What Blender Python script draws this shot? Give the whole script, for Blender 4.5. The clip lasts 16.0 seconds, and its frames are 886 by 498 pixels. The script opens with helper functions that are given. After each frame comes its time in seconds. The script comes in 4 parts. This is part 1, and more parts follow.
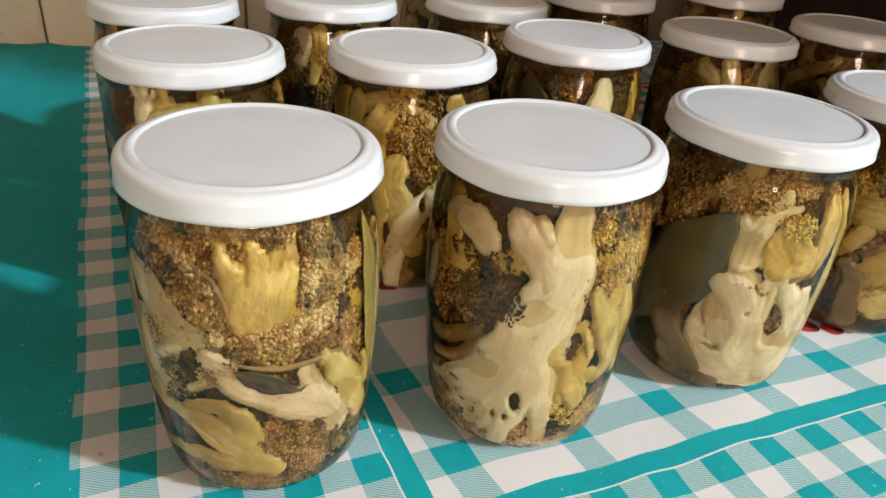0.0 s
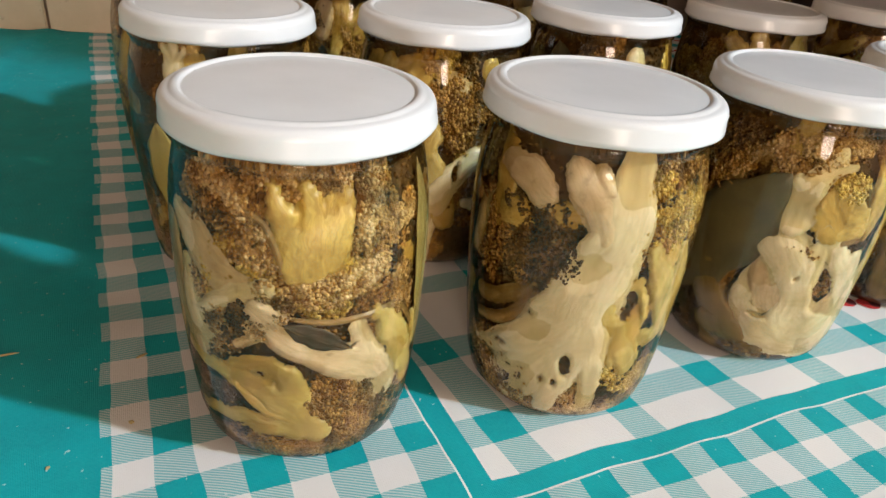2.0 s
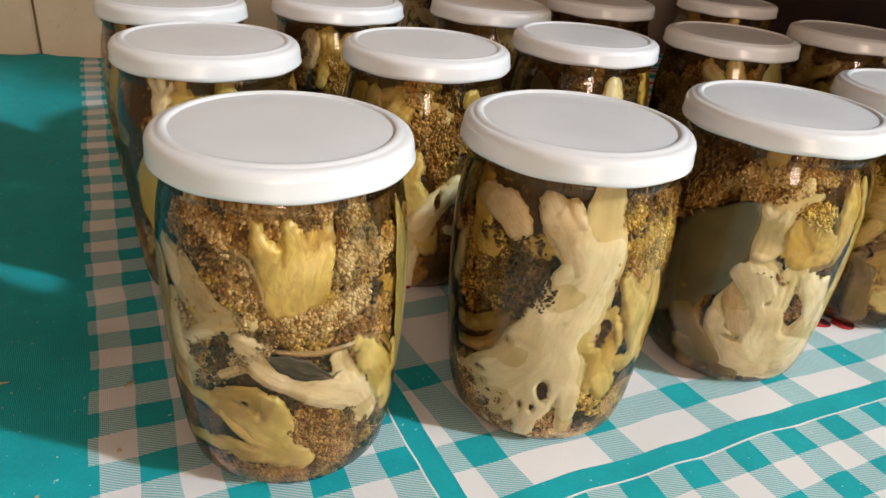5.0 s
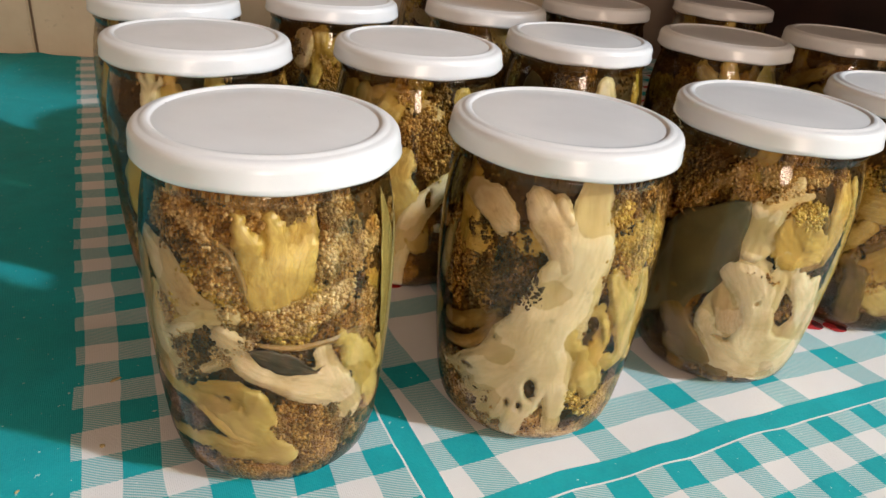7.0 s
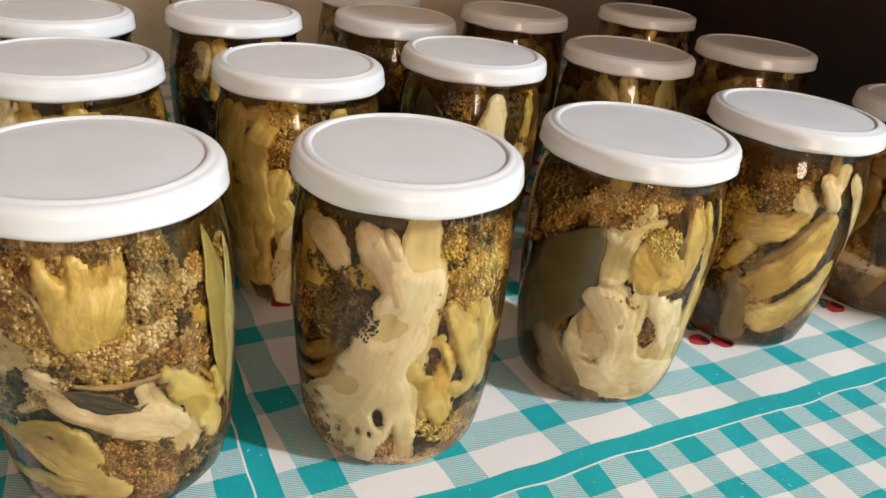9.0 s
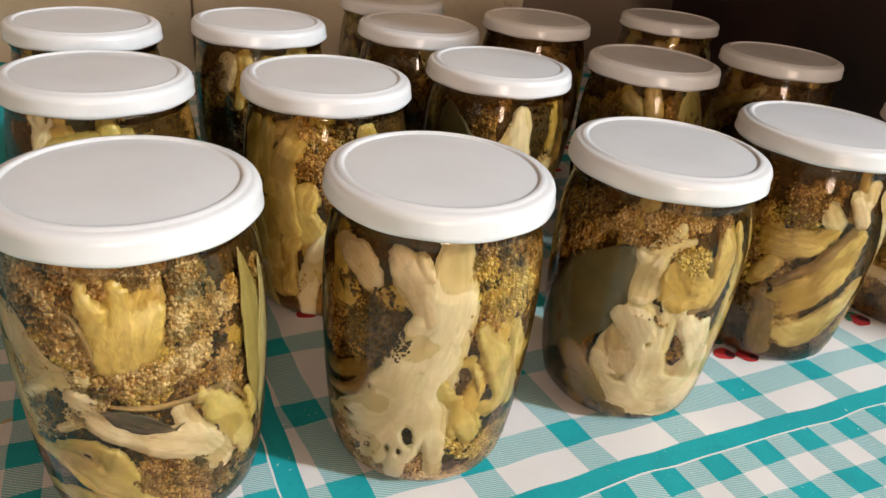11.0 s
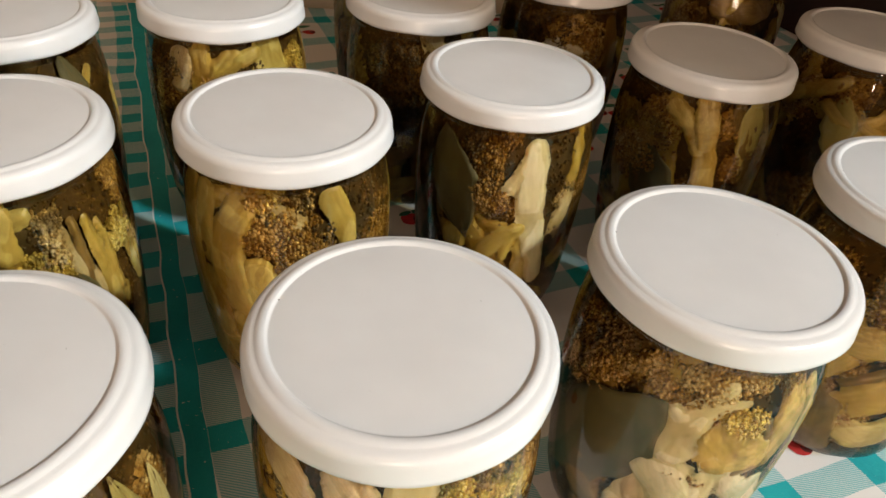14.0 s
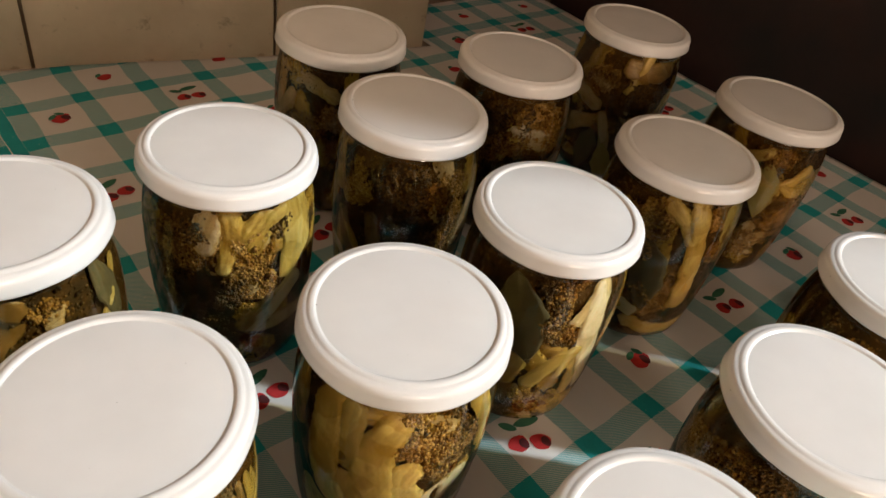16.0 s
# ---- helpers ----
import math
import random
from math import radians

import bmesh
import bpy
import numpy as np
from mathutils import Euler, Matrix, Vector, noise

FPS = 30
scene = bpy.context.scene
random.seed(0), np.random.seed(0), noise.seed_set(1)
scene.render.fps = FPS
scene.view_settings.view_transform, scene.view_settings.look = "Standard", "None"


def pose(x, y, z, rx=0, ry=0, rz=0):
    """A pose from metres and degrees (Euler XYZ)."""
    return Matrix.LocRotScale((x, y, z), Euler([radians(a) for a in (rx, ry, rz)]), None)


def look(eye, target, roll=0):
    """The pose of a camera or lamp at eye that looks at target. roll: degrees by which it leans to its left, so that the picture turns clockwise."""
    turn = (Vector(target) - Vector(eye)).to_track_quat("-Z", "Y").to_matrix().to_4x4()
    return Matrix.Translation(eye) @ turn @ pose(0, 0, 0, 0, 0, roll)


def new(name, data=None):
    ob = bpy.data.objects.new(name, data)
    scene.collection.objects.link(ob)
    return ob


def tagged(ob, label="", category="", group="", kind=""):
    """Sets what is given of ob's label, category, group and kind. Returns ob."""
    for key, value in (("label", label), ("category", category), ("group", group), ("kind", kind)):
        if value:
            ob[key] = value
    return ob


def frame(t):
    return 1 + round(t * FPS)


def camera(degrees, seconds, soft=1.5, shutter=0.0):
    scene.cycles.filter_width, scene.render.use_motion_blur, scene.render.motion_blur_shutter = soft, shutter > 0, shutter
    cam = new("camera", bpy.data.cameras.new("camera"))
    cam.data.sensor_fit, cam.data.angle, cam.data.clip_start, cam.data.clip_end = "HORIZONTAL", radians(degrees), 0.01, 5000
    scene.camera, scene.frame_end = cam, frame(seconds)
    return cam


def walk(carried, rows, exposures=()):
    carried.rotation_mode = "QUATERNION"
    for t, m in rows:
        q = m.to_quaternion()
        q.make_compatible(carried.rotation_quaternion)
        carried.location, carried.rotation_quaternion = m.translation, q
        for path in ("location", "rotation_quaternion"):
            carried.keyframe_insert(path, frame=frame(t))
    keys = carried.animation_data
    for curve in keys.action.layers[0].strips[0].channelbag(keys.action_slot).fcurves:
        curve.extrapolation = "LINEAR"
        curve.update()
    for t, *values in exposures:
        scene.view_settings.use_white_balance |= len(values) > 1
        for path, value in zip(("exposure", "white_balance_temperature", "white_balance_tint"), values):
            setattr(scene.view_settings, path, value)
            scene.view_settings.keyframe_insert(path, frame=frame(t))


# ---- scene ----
FOV = 63.87
cam = camera(FOV, 16.0)
ROWS = [
    (0.0, 0.01945, 0.00011, 0.21352, 1.223, -29.247, -4.235),
    (0.5, 0.00342, -0.00671, 0.19287, 0.362, -28.952, -3.369),
    (1.0, -0.00430, -0.00369, 0.18654, 0.351, -29.488, -3.928),
    (1.5, -0.00132, -0.00180, 0.18758, 0.276, -29.782, -4.085),
    (2.0, -0.00058, -0.00008, 0.19100, 0.457, -28.640, -4.637),
    (2.5, 0.00197, -0.00319, 0.19332, 0.788, -28.387, -4.198),
    (3.0, 0.00250, -0.00498, 0.19571, 0.355, -28.146, -3.621),
    (3.5, 0.00335, -0.00483, 0.19647, 0.205, -27.780, -4.139),
    (4.0, 0.00384, -0.00481, 0.19831, 0.044, -27.439, -4.233),
    (4.5, 0.00363, -0.00451, 0.20095, -0.153, -27.492, -4.395),
    (7, 0.00852, -0.00464, 0.19718, -0.048, -27.031, -4.965),
    (7.5, 0.02374, -0.00206, 0.20711, -0.414, -27.925, -5.085),
    (8, 0.04083, -0.00028, 0.21009, -0.669, -27.412, -5.132),
    (8.5, 0.05449, 0.00122, 0.21380, -1.291, -27.581, -5.595),
    (9, 0.05933, 0.00158, 0.21461, -1.298, -27.600, -5.300),
    (11.5, 0.05074, 0.00793, 0.22951, -0.184, -28.361, -5.180),
    (12.0, 0.05694, 0.01577, 0.24225, -0.194, -29.773, -5.245),
    (12.5, 0.06049, 0.04141, 0.25353, -0.450, -32.734, -4.493),
    (13.0, 0.06663, 0.07477, 0.26084, 1.296, -35.244, -3.918),
    (13.5, 0.07664, 0.09042, 0.26247, 3.265, -37.863, -3.553),
    (14.0, 0.06755, 0.11305, 0.26025, 2.807, -37.913, -4.579),
    (14.5, 0.00730, 0.13387, 0.26002, -5.887, -37.945, -5.847),
    (15.0, -0.04375, 0.15930, 0.26489, -14.480, -40.450, -6.935),
    (15.5, -0.06108, 0.18032, 0.29458, -15.698, -40.386, -8.048),
    (16.0, -0.06947, 0.17929, 0.32086, -15.990, -39.617, -9.391),
]
EXPOSURES = [(0.0, -0.08, 5950, 3), (9.0, -0.1, 6150, 6), (12.0, -0.13, 6250, 6), (13.5, -0.17, 6550, 4), (14.5, -0.10, 6600, 4), (16.0, 0.17, 6600, 5)]
walk(cam, [(t, pose(x, y, z, 90 + pitch, roll, yaw)) for t, x, y, z, yaw, pitch, roll in ROWS], EXPOSURES)

# ---- light ----
CA, SA = math.cos(radians(24.1)), math.sin(radians(24.1))


def on_table(a, b):
    """From the cloth's own directions, along its front hem and away from it, to the world."""
    return 0.025 + CA * a - SA * b, 0.169 + SA * a + CA * b


world = bpy.data.worlds.new("room_air")
scene.world = world
world.use_nodes = True
world.node_tree.nodes["Background"].inputs[0].default_value = (1.0, 0.68, 0.48, 1)
world.node_tree.nodes["Background"].inputs[1].default_value = 0.03
lamp = new("ceiling_bulb_light", bpy.data.lights.new("ceiling_bulb_light", "POINT"))
lamp.location = (2.36, -0.52, 1.60)
lamp.data.energy, lamp.data.color, lamp.data.shadow_soft_size = 324, (0.885, 0.965, 1.045), 0.06
# warm fill added behind the camera to brighten the jars' fronts; no lamp seen
glow = new("front_fill_light", bpy.data.lights.new("front_fill_light", "AREA"))
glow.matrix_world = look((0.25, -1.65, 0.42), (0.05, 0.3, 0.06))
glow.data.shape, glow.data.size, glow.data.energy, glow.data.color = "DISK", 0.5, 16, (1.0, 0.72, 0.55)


# ---- materials ----
class Nodes:
    """A short way to wire a Principled material."""

    def __init__(self, name):
        self.m = bpy.data.materials.new(name)
        self.m.use_nodes = True
        self.t = self.m.node_tree
        self.b = self.t.nodes["Principled BSDF"]

    def add(self, kind, **props):
        n = self.t.nodes.new(kind)
        for k, v in props.items():
            if k == "operation":
                n.operation = v
            elif k == "data_type":
                n.data_type = v
            elif k == "blend_type":
                n.blend_type = v
            elif k == "bands_direction":
                n.bands_direction = v
        return n

    def link(self, a, b):
        self.t.links.new(a, b)

    def coords(self, scale=(1, 1, 1), rot=(0, 0, 0)):
        c, mp = self.add("ShaderNodeTexCoord"), self.add("ShaderNodeMapping")
        mp.inputs["Scale"].default_value, mp.inputs["Rotation"].default_value = scale, rot
        self.link(c.outputs["Object"], mp.inputs["Vector"])
        return mp.outputs[0]

    def noise(self, vec, scale, detail=3.0, rough=0.55, distortion=0.0):
        n = self.add("ShaderNodeTexNoise")
        n.inputs["Scale"].default_value, n.inputs["Detail"].default_value, n.inputs["Roughness"].default_value = scale, detail, rough
        n.inputs["Distortion"].default_value = distortion
        self.link(vec, n.inputs["Vector"])
        return n.outputs["Fac"]

    def ramp(self, fac, stops):
        r = self.add("ShaderNodeValToRGB")
        e = r.color_ramp.elements
        while len(e) < len(stops):
            e.new(0.5)
        for k, (p, c) in enumerate(stops):
            e[k].position, e[k].color = p, (*c, 1)
        self.link(fac, r.inputs[0])
        return r.outputs[0]

    def mix(self, fac, a, b, blend="MIX"):
        n = self.add("ShaderNodeMix", data_type="RGBA", blend_type=blend)
        for sock, v in ((n.inputs[0], fac), (n.inputs[6], a), (n.inputs[7], b)):
            if isinstance(v, (int, float)):
                sock.default_value = v
            elif isinstance(v, tuple):
                sock.default_value = (*v, 1)
            else:
                self.link(v, sock)
        return n.outputs[2]

    def math(self, op, a, b=0.0, c=0.0):
        n = self.add("ShaderNodeMath", operation=op)
        for k, v in enumerate((a, b, c)):
            if isinstance(v, (int, float)):
                n.inputs[k].default_value = v
            else:
                self.link(v, n.inputs[k])
        return n.outputs[0]

    def bump(self, height, strength=0.3, distance=0.001):
        n = self.add("ShaderNodeBump")
        n.inputs["Strength"].default_value, n.inputs["Distance"].default_value = strength, distance
        self.link(height, n.inputs["Height"])
        self.link(n.outputs[0], self.b.inputs["Normal"])

    def colour(self, c):
        if isinstance(c, tuple):
            self.b.inputs["Base Color"].default_value = (*c, 1)
        else:
            self.link(c, self.b.inputs["Base Color"])

    def set(self, rough=0.5, **kw):
        self.b.inputs["Roughness"].default_value = rough
        if "coat" in kw:
            self.b.inputs["Coat Weight"].default_value, self.b.inputs["Coat Roughness"].default_value = kw["coat"], 0.1
        if "sss" in kw:
            self.b.inputs["Subsurface Weight"].default_value = kw["sss"]
            self.b.inputs["Subsurface Radius"].default_value = (0.006, 0.004, 0.0015)
            self.b.inputs["Subsurface Scale"].default_value = 1.0
        return self.m


def stalk_material(name, light, mid, dark, fibre=1.0):
    """Soft boiled flesh: pale, faintly streaked along its growth, with a few brown bruises."""
    n = Nodes(name)
    ways, mp = n.add("ShaderNodeTexCoord"), n.add("ShaderNodeMapping")
    mp.inputs["Scale"].default_value = (0.12, 1, 1)
    n.link(ways.outputs["UV"], mp.inputs["Vector"])
    streak = n.noise(mp.outputs[0], 520, 3, 0.6, 0.3)
    blot = n.noise(n.coords(), 75, 4, 0.6, 0.4)
    c = n.mix(n.ramp(blot, [(0.36, (0, 0, 0)), (0.64, (1, 1, 1))]), light, mid)
    c = n.mix(n.ramp(streak, [(0.44, (0, 0, 0)), (0.64, (0.55 * fibre,) * 3)]), c, dark)
    hair = n.noise(mp.outputs[0], 1700, 2, 0.6, 0.2)
    c = n.mix(n.ramp(hair, [(0.50, (0, 0, 0)), (0.70, (0.4 * fibre,) * 3)]), c, dark)
    soak = n.noise(n.coords(), 38, 5, 0.62, 0.6)
    c = n.mix(n.ramp(soak, [(0.47, (0, 0, 0)), (0.66, (0.85 * fibre,) * 3)]), c, dark)
    rot = n.noise(n.coords(), 150, 4, 0.6)
    c = n.mix(n.ramp(rot, [(0.62, (0, 0, 0)), (0.74, (0.75, 0.75, 0.75))]), c, tuple(0.6 * q for q in dark))
    ob = n.add("ShaderNodeObjectInfo")
    c = n.mix(n.math("MULTIPLY", ob.outputs["Random"], 0.5), c, mid)
    n.colour(c)
    n.bump(n.math("ADD", streak, n.math("MULTIPLY", hair, 0.5)), 0.3 * fibre, 0.0007)
    skin = n.set(0.3)
    n.b.inputs["Subsurface Weight"].default_value = 0.35
    n.b.inputs["Subsurface Radius"].default_value = (1.0, 0.75, 0.35)
    n.b.inputs["Subsurface Scale"].default_value = 0.003
    return skin


def head_material(name, palette, patch):
    """Small buds, each of its own shade, with paler and murkier patches."""
    n = Nodes(name)
    geo = n.add("ShaderNodeNewGeometry")
    k = len(palette)
    c = n.ramp(geo.outputs["Random Per Island"], [(j / (k - 1), p) for j, p in enumerate(palette)])
    blot = n.noise(n.coords(), 85, 3)
    c = n.mix(n.ramp(blot, [(0.50, (0, 0, 0)), (0.66, (0.75, 0.75, 0.75))]), c, patch)
    murk = n.noise(n.coords(), 60, 4)
    c = n.mix(n.ramp(murk, [(0.53, (0, 0, 0)), (0.66, (0.8, 0.8, 0.8))]), c, tuple(0.26 * q for q in palette[1]))
    n.colour(c)
    n.bump(n.noise(n.coords(), 1400, 2), 0.25, 0.0004)
    return n.set(0.5)


def leaf_material(name, light, dark, vein):
    n = Nodes(name)
    blot = n.noise(n.coords(), 70, 4)
    c = n.mix(n.ramp(blot, [(0.3, (0, 0, 0)), (0.7, (1, 1, 1))]), light, dark)
    fine = n.noise(n.coords(), 700, 2)
    c = n.mix(n.math("MULTIPLY", fine, 0.3), c, vein)
    n.colour(c)
    n.bump(fine, 0.3, 0.0004)
    return n.set(0.4)


STALKS = {
    "yel": stalk_material("yellow_stalk", (0.76, 0.59, 0.22), (0.64, 0.47, 0.135), (0.33, 0.20, 0.045)),
    "crm": stalk_material("cream_stalk", (0.84, 0.78, 0.64), (0.76, 0.67, 0.48), (0.50, 0.39, 0.21), 0.75),
    "pal": stalk_material("pale_stalk", (0.78, 0.66, 0.50), (0.66, 0.53, 0.36), (0.40, 0.28, 0.15), 0.75),
    "grn": stalk_material("greenish_stalk", (0.74, 0.62, 0.27), (0.58, 0.45, 0.145), (0.32, 0.21, 0.06)),
    "olv": stalk_material("olive_stalk", (0.36, 0.24, 0.07), (0.25, 0.16, 0.04), (0.10, 0.06, 0.02)),
    "twg": stalk_material("brown_twig", (0.44, 0.29, 0.11), (0.34, 0.21, 0.07), (0.16, 0.09, 0.03)),
    "pur": stalk_material("purplish_stalk", (0.32, 0.20, 0.12), (0.20, 0.12, 0.07), (0.09, 0.05, 0.03)),
}
HEADS = {
    "tan": head_material("tan_buds", [(0.11, 0.05, 0.013), (0.42, 0.235, 0.06), (0.60, 0.38, 0.13), (0.26, 0.125, 0.03), (0.84, 0.66, 0.36)], (0.80, 0.64, 0.40)),
    "brn": head_material("brown_buds", [(0.10, 0.045, 0.012), (0.36, 0.19, 0.045), (0.47, 0.27, 0.065), (0.19, 0.09, 0.02), (0.66, 0.43, 0.13)], (0.52, 0.31, 0.09)),
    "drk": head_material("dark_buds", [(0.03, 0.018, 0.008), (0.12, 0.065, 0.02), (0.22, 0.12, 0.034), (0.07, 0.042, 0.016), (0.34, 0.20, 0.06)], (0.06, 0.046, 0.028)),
    "gld": head_material("pale_golden_buds", [(0.30, 0.16, 0.04), (0.52, 0.34, 0.12), (0.62, 0.43, 0.17), (0.40, 0.23, 0.06), (0.74, 0.58, 0.31)], (0.74, 0.60, 0.37)),
    "yel": head_material("yellow_buds", [(0.32, 0.19, 0.03), (0.60, 0.43, 0.08), (0.78, 0.62, 0.18), (0.44, 0.29, 0.05), (0.86, 0.72, 0.30)], (0.76, 0.60, 0.20)),
}
LEAVES = {
    "bay": leaf_material("bay_leaf", (0.42, 0.34, 0.12), (0.30, 0.23, 0.07), (0.20, 0.14, 0.04)),
    "dol": leaf_material("dark_bay_leaf", (0.17, 0.135, 0.055), (0.10, 0.085, 0.042), (0.06, 0.045, 0.02)),
    "pal": leaf_material("pale_leaf", (0.62, 0.52, 0.26), (0.48, 0.38, 0.16), (0.30, 0.22, 0.08)),
    "grn": leaf_material("greenish_leaf", (0.58, 0.50, 0.17), (0.46, 0.38, 0.11), (0.26, 0.19, 0.05)),
    "drk": leaf_material("dark_scrap", (0.10, 0.065, 0.03), (0.06, 0.04, 0.02), (0.03, 0.02, 0.01)),
}


def lid_material():
    n = Nodes("white_lacquer")
    big = n.noise(n.coords(), 28, 3)
    c = n.mix(n.ramp(big, [(0.35, (0, 0, 0)), (0.7, (1, 1, 1))]), (0.82, 0.80, 0.79), (0.77, 0.75, 0.74))
    speck = n.noise(n.coords(), 420, 1, 0.3)
    c = n.mix(n.ramp(speck, [(0.825, (0, 0, 0)), (0.84, (1, 1, 1))]), c, (0.12, 0.09, 0.07))
    n.colour(c)
    n.bump(n.noise(n.coords(), 180, 3), 0.06, 0.0006)
    return n.set(0.25)


def glass_material():
    m = bpy.data.materials.new("clear_glass")
    m.use_nodes = True
    t = m.node_tree
    t.nodes.clear()
    out, mix = t.nodes.new("ShaderNodeOutputMaterial"), t.nodes.new("ShaderNodeMixShader")
    tr, gl, fr = t.nodes.new("ShaderNodeBsdfRefraction"), t.nodes.new("ShaderNodeBsdfGlossy"), t.nodes.new("ShaderNodeLayerWeight")
    tr.inputs["Color"].default_value = (0.95, 0.95, 0.92, 1)
    tr.inputs["IOR"].default_value, tr.inputs["Roughness"].default_value = 1.36, 0.0
    gl.inputs["Roughness"].default_value = 0.03
    fr.inputs["Blend"].default_value = 0.5
    steep, scaled = t.nodes.new("ShaderNodeMath"), t.nodes.new("ShaderNodeMath")
    steep.operation, scaled.operation = "POWER", "MULTIPLY_ADD"
    steep.inputs[1].default_value, scaled.inputs[1].default_value, scaled.inputs[2].default_value = 3.2, 0.6, 0.045
    t.links.new(fr.outputs["Facing"], steep.inputs[0])
    t.links.new(steep.outputs[0], scaled.inputs[0])
    t.links.new(scaled.outputs[0], mix.inputs[0])
    t.links.new(tr.outputs[0], mix.inputs[1])
    t.links.new(gl.outputs[0], mix.inputs[2])
    t.links.new(mix.outputs[0], out.inputs[0])
    bump, tex, co = t.nodes.new("ShaderNodeBump"), t.nodes.new("ShaderNodeTexNoise"), t.nodes.new("ShaderNodeTexCoord")
    tex.inputs["Scale"].default_value = 45
    bump.inputs["Strength"].default_value, bump.inputs["Distance"].default_value = 0.15, 0.001
    t.links.new(co.outputs["Object"], tex.inputs["Vector"])
    t.links.new(tex.outputs["Fac"], bump.inputs["Height"])
    t.links.new(bump.outputs[0], gl.inputs["Normal"])
    return m


def brine_material():
    m = bpy.data.materials.new("yellow_brine")
    m.use_nodes = True
    t = m.node_tree
    t.nodes.clear()
    out, tr = t.nodes.new("ShaderNodeOutputMaterial"), t.nodes.new("ShaderNodeBsdfTransparent")
    tr.inputs[0].default_value = (0.912, 0.868, 0.755, 1)
    t.links.new(tr.outputs[0], out.inputs[0])
    return m


CHECK, LINE_IN, PERIOD, BAND, FIRST_A, FIRST_B = 0.0138, 0.0105, 0.0525, 0.0155, 0.0305, 0.0345


def cloth_material():
    """Woven check hem, a plain stripe with a white thread line, and a wide plaid inside it."""
    n = Nodes("checked_cotton")
    co = n.add("ShaderNodeTexCoord").outputs["Object"]
    wob = n.add("ShaderNodeTexNoise")
    wob.inputs["Scale"].default_value, wob.inputs["Detail"].default_value = 9, 1
    n.link(co, wob.inputs["Vector"])
    sh = n.add("ShaderNodeVectorMath", operation="MULTIPLY_ADD")
    n.link(wob.outputs["Color"], sh.inputs[0])
    sh.inputs[1].default_value, sh.inputs[2].default_value = (0.005, 0.005, 0), (-0.0025, -0.0025, 0)
    ad = n.add("ShaderNodeVectorMath", operation="ADD")
    n.link(co, ad.inputs[0]), n.link(sh.outputs[0], ad.inputs[1])
    pucker = n.add("ShaderNodeTexNoise")
    pucker.inputs["Scale"].default_value, pucker.inputs["Detail"].default_value = 30, 1
    n.link(co, pucker.inputs["Vector"])
    pull = n.add("ShaderNodeVectorMath", operation="MULTIPLY_ADD")
    n.link(pucker.outputs["Color"], pull.inputs[0])
    pull.inputs[1].default_value, pull.inputs[2].default_value = (0.0042, 0.0042, 0), (-0.0021, -0.0021, 0)
    moved = n.add("ShaderNodeVectorMath", operation="ADD")
    n.link(ad.outputs[0], moved.inputs[0]), n.link(pull.outputs[0], moved.inputs[1])
    sep = n.add("ShaderNodeSeparateXYZ")
    n.link(moved.outputs[0], sep.inputs[0])
    a, b = sep.outputs[0], sep.outputs[1]
    gt = lambda x, y: n.math("GREATER_THAN", x, y)
    lt = lambda x, y: n.math("LESS_THAN", x, y)
    mul = lambda x, y: n.math("MULTIPLY", x, y)
    mx = lambda x, y: n.math("MAXIMUM", x, y)
    inv = lambda x: n.math("SUBTRACT", 1.0, x)
    edge = n.math("MINIMUM", a, b)  # distance inside the white line
    # hem checks: a band wherever the count of checks is odd
    odd = lambda x: n.math("GREATER_THAN", n.math("FRACT", n.math("ADD", n.math("DIVIDE", x, 2 * CHECK), 40.0)), 0.5)
    up_b = n.math("MULTIPLY", n.math("ADD", b, 0.0106), 0.958)
    side = n.add("ShaderNodeMix")
    n.link(gt(b, 0.0), side.inputs[0]), n.link(b, side.inputs[2]), n.link(up_b, side.inputs[3])
    hem_a, hem_b = odd(a), odd(side.outputs[0])
    # plaid: the weave runs askew a little behind the first square
    skew = n.math("MINIMUM", n.math("MULTIPLY", b, 0.1), 0.012)
    aa = n.math("ADD", a, skew)

    def bands(x, first):
        f = n.math("FRACT", n.math("ADD", n.math("DIVIDE", n.math("SUBTRACT", x, first - BAND / 2), PERIOD), 40.0))
        return lt(f, BAND / PERIOD)

    pl_a, pl_b = bands(aa, FIRST_A), bands(b, FIRST_B)
    inside = gt(edge, LINE_IN)
    va, vb = n.add("ShaderNodeMix"), n.add("ShaderNodeMix")
    for node, hem, pl in ((va, hem_a, pl_a), (vb, hem_b, pl_b)):
        n.link(inside, node.inputs[0]), n.link(hem, node.inputs[2]), n.link(pl, node.inputs[3])
    va, vb = va.outputs[0], vb.outputs[0]
    # twill hatch where one band crosses white
    wave = n.math("FRACT", n.math("MULTIPLY", n.math("ADD", n.math("MULTIPLY", a, 0.55), b), 780.0))
    hatch = gt(wave, 0.48)
    soft_hatch = n.math("ADD", n.math("MULTIPLY", hatch, 0.44), 0.32)
    one = n.math("ABSOLUTE", n.math("SUBTRACT", va, vb))
    dye = n.math("ADD", mul(va, vb), mul(one, soft_hatch))
    stripe = mul(gt(edge, 0.0), lt(edge, LINE_IN))
    margin = lt(edge, -8.28 * CHECK)
    dye = mx(dye, mx(stripe, margin))
    line = lt(n.math("ABSOLUTE", edge), 0.00045)
    dye = mul(dye, inv(line))
    fade = n.noise(co, 40, 5, 0.7)
    grain = n.noise(co, 900, 2)
    tealc = n.mix(n.ramp(fade, [(0.3, (0, 0, 0)), (0.7, (1, 1, 1))]), (0.002, 0.26, 0.28), (0.006, 0.38, 0.40))
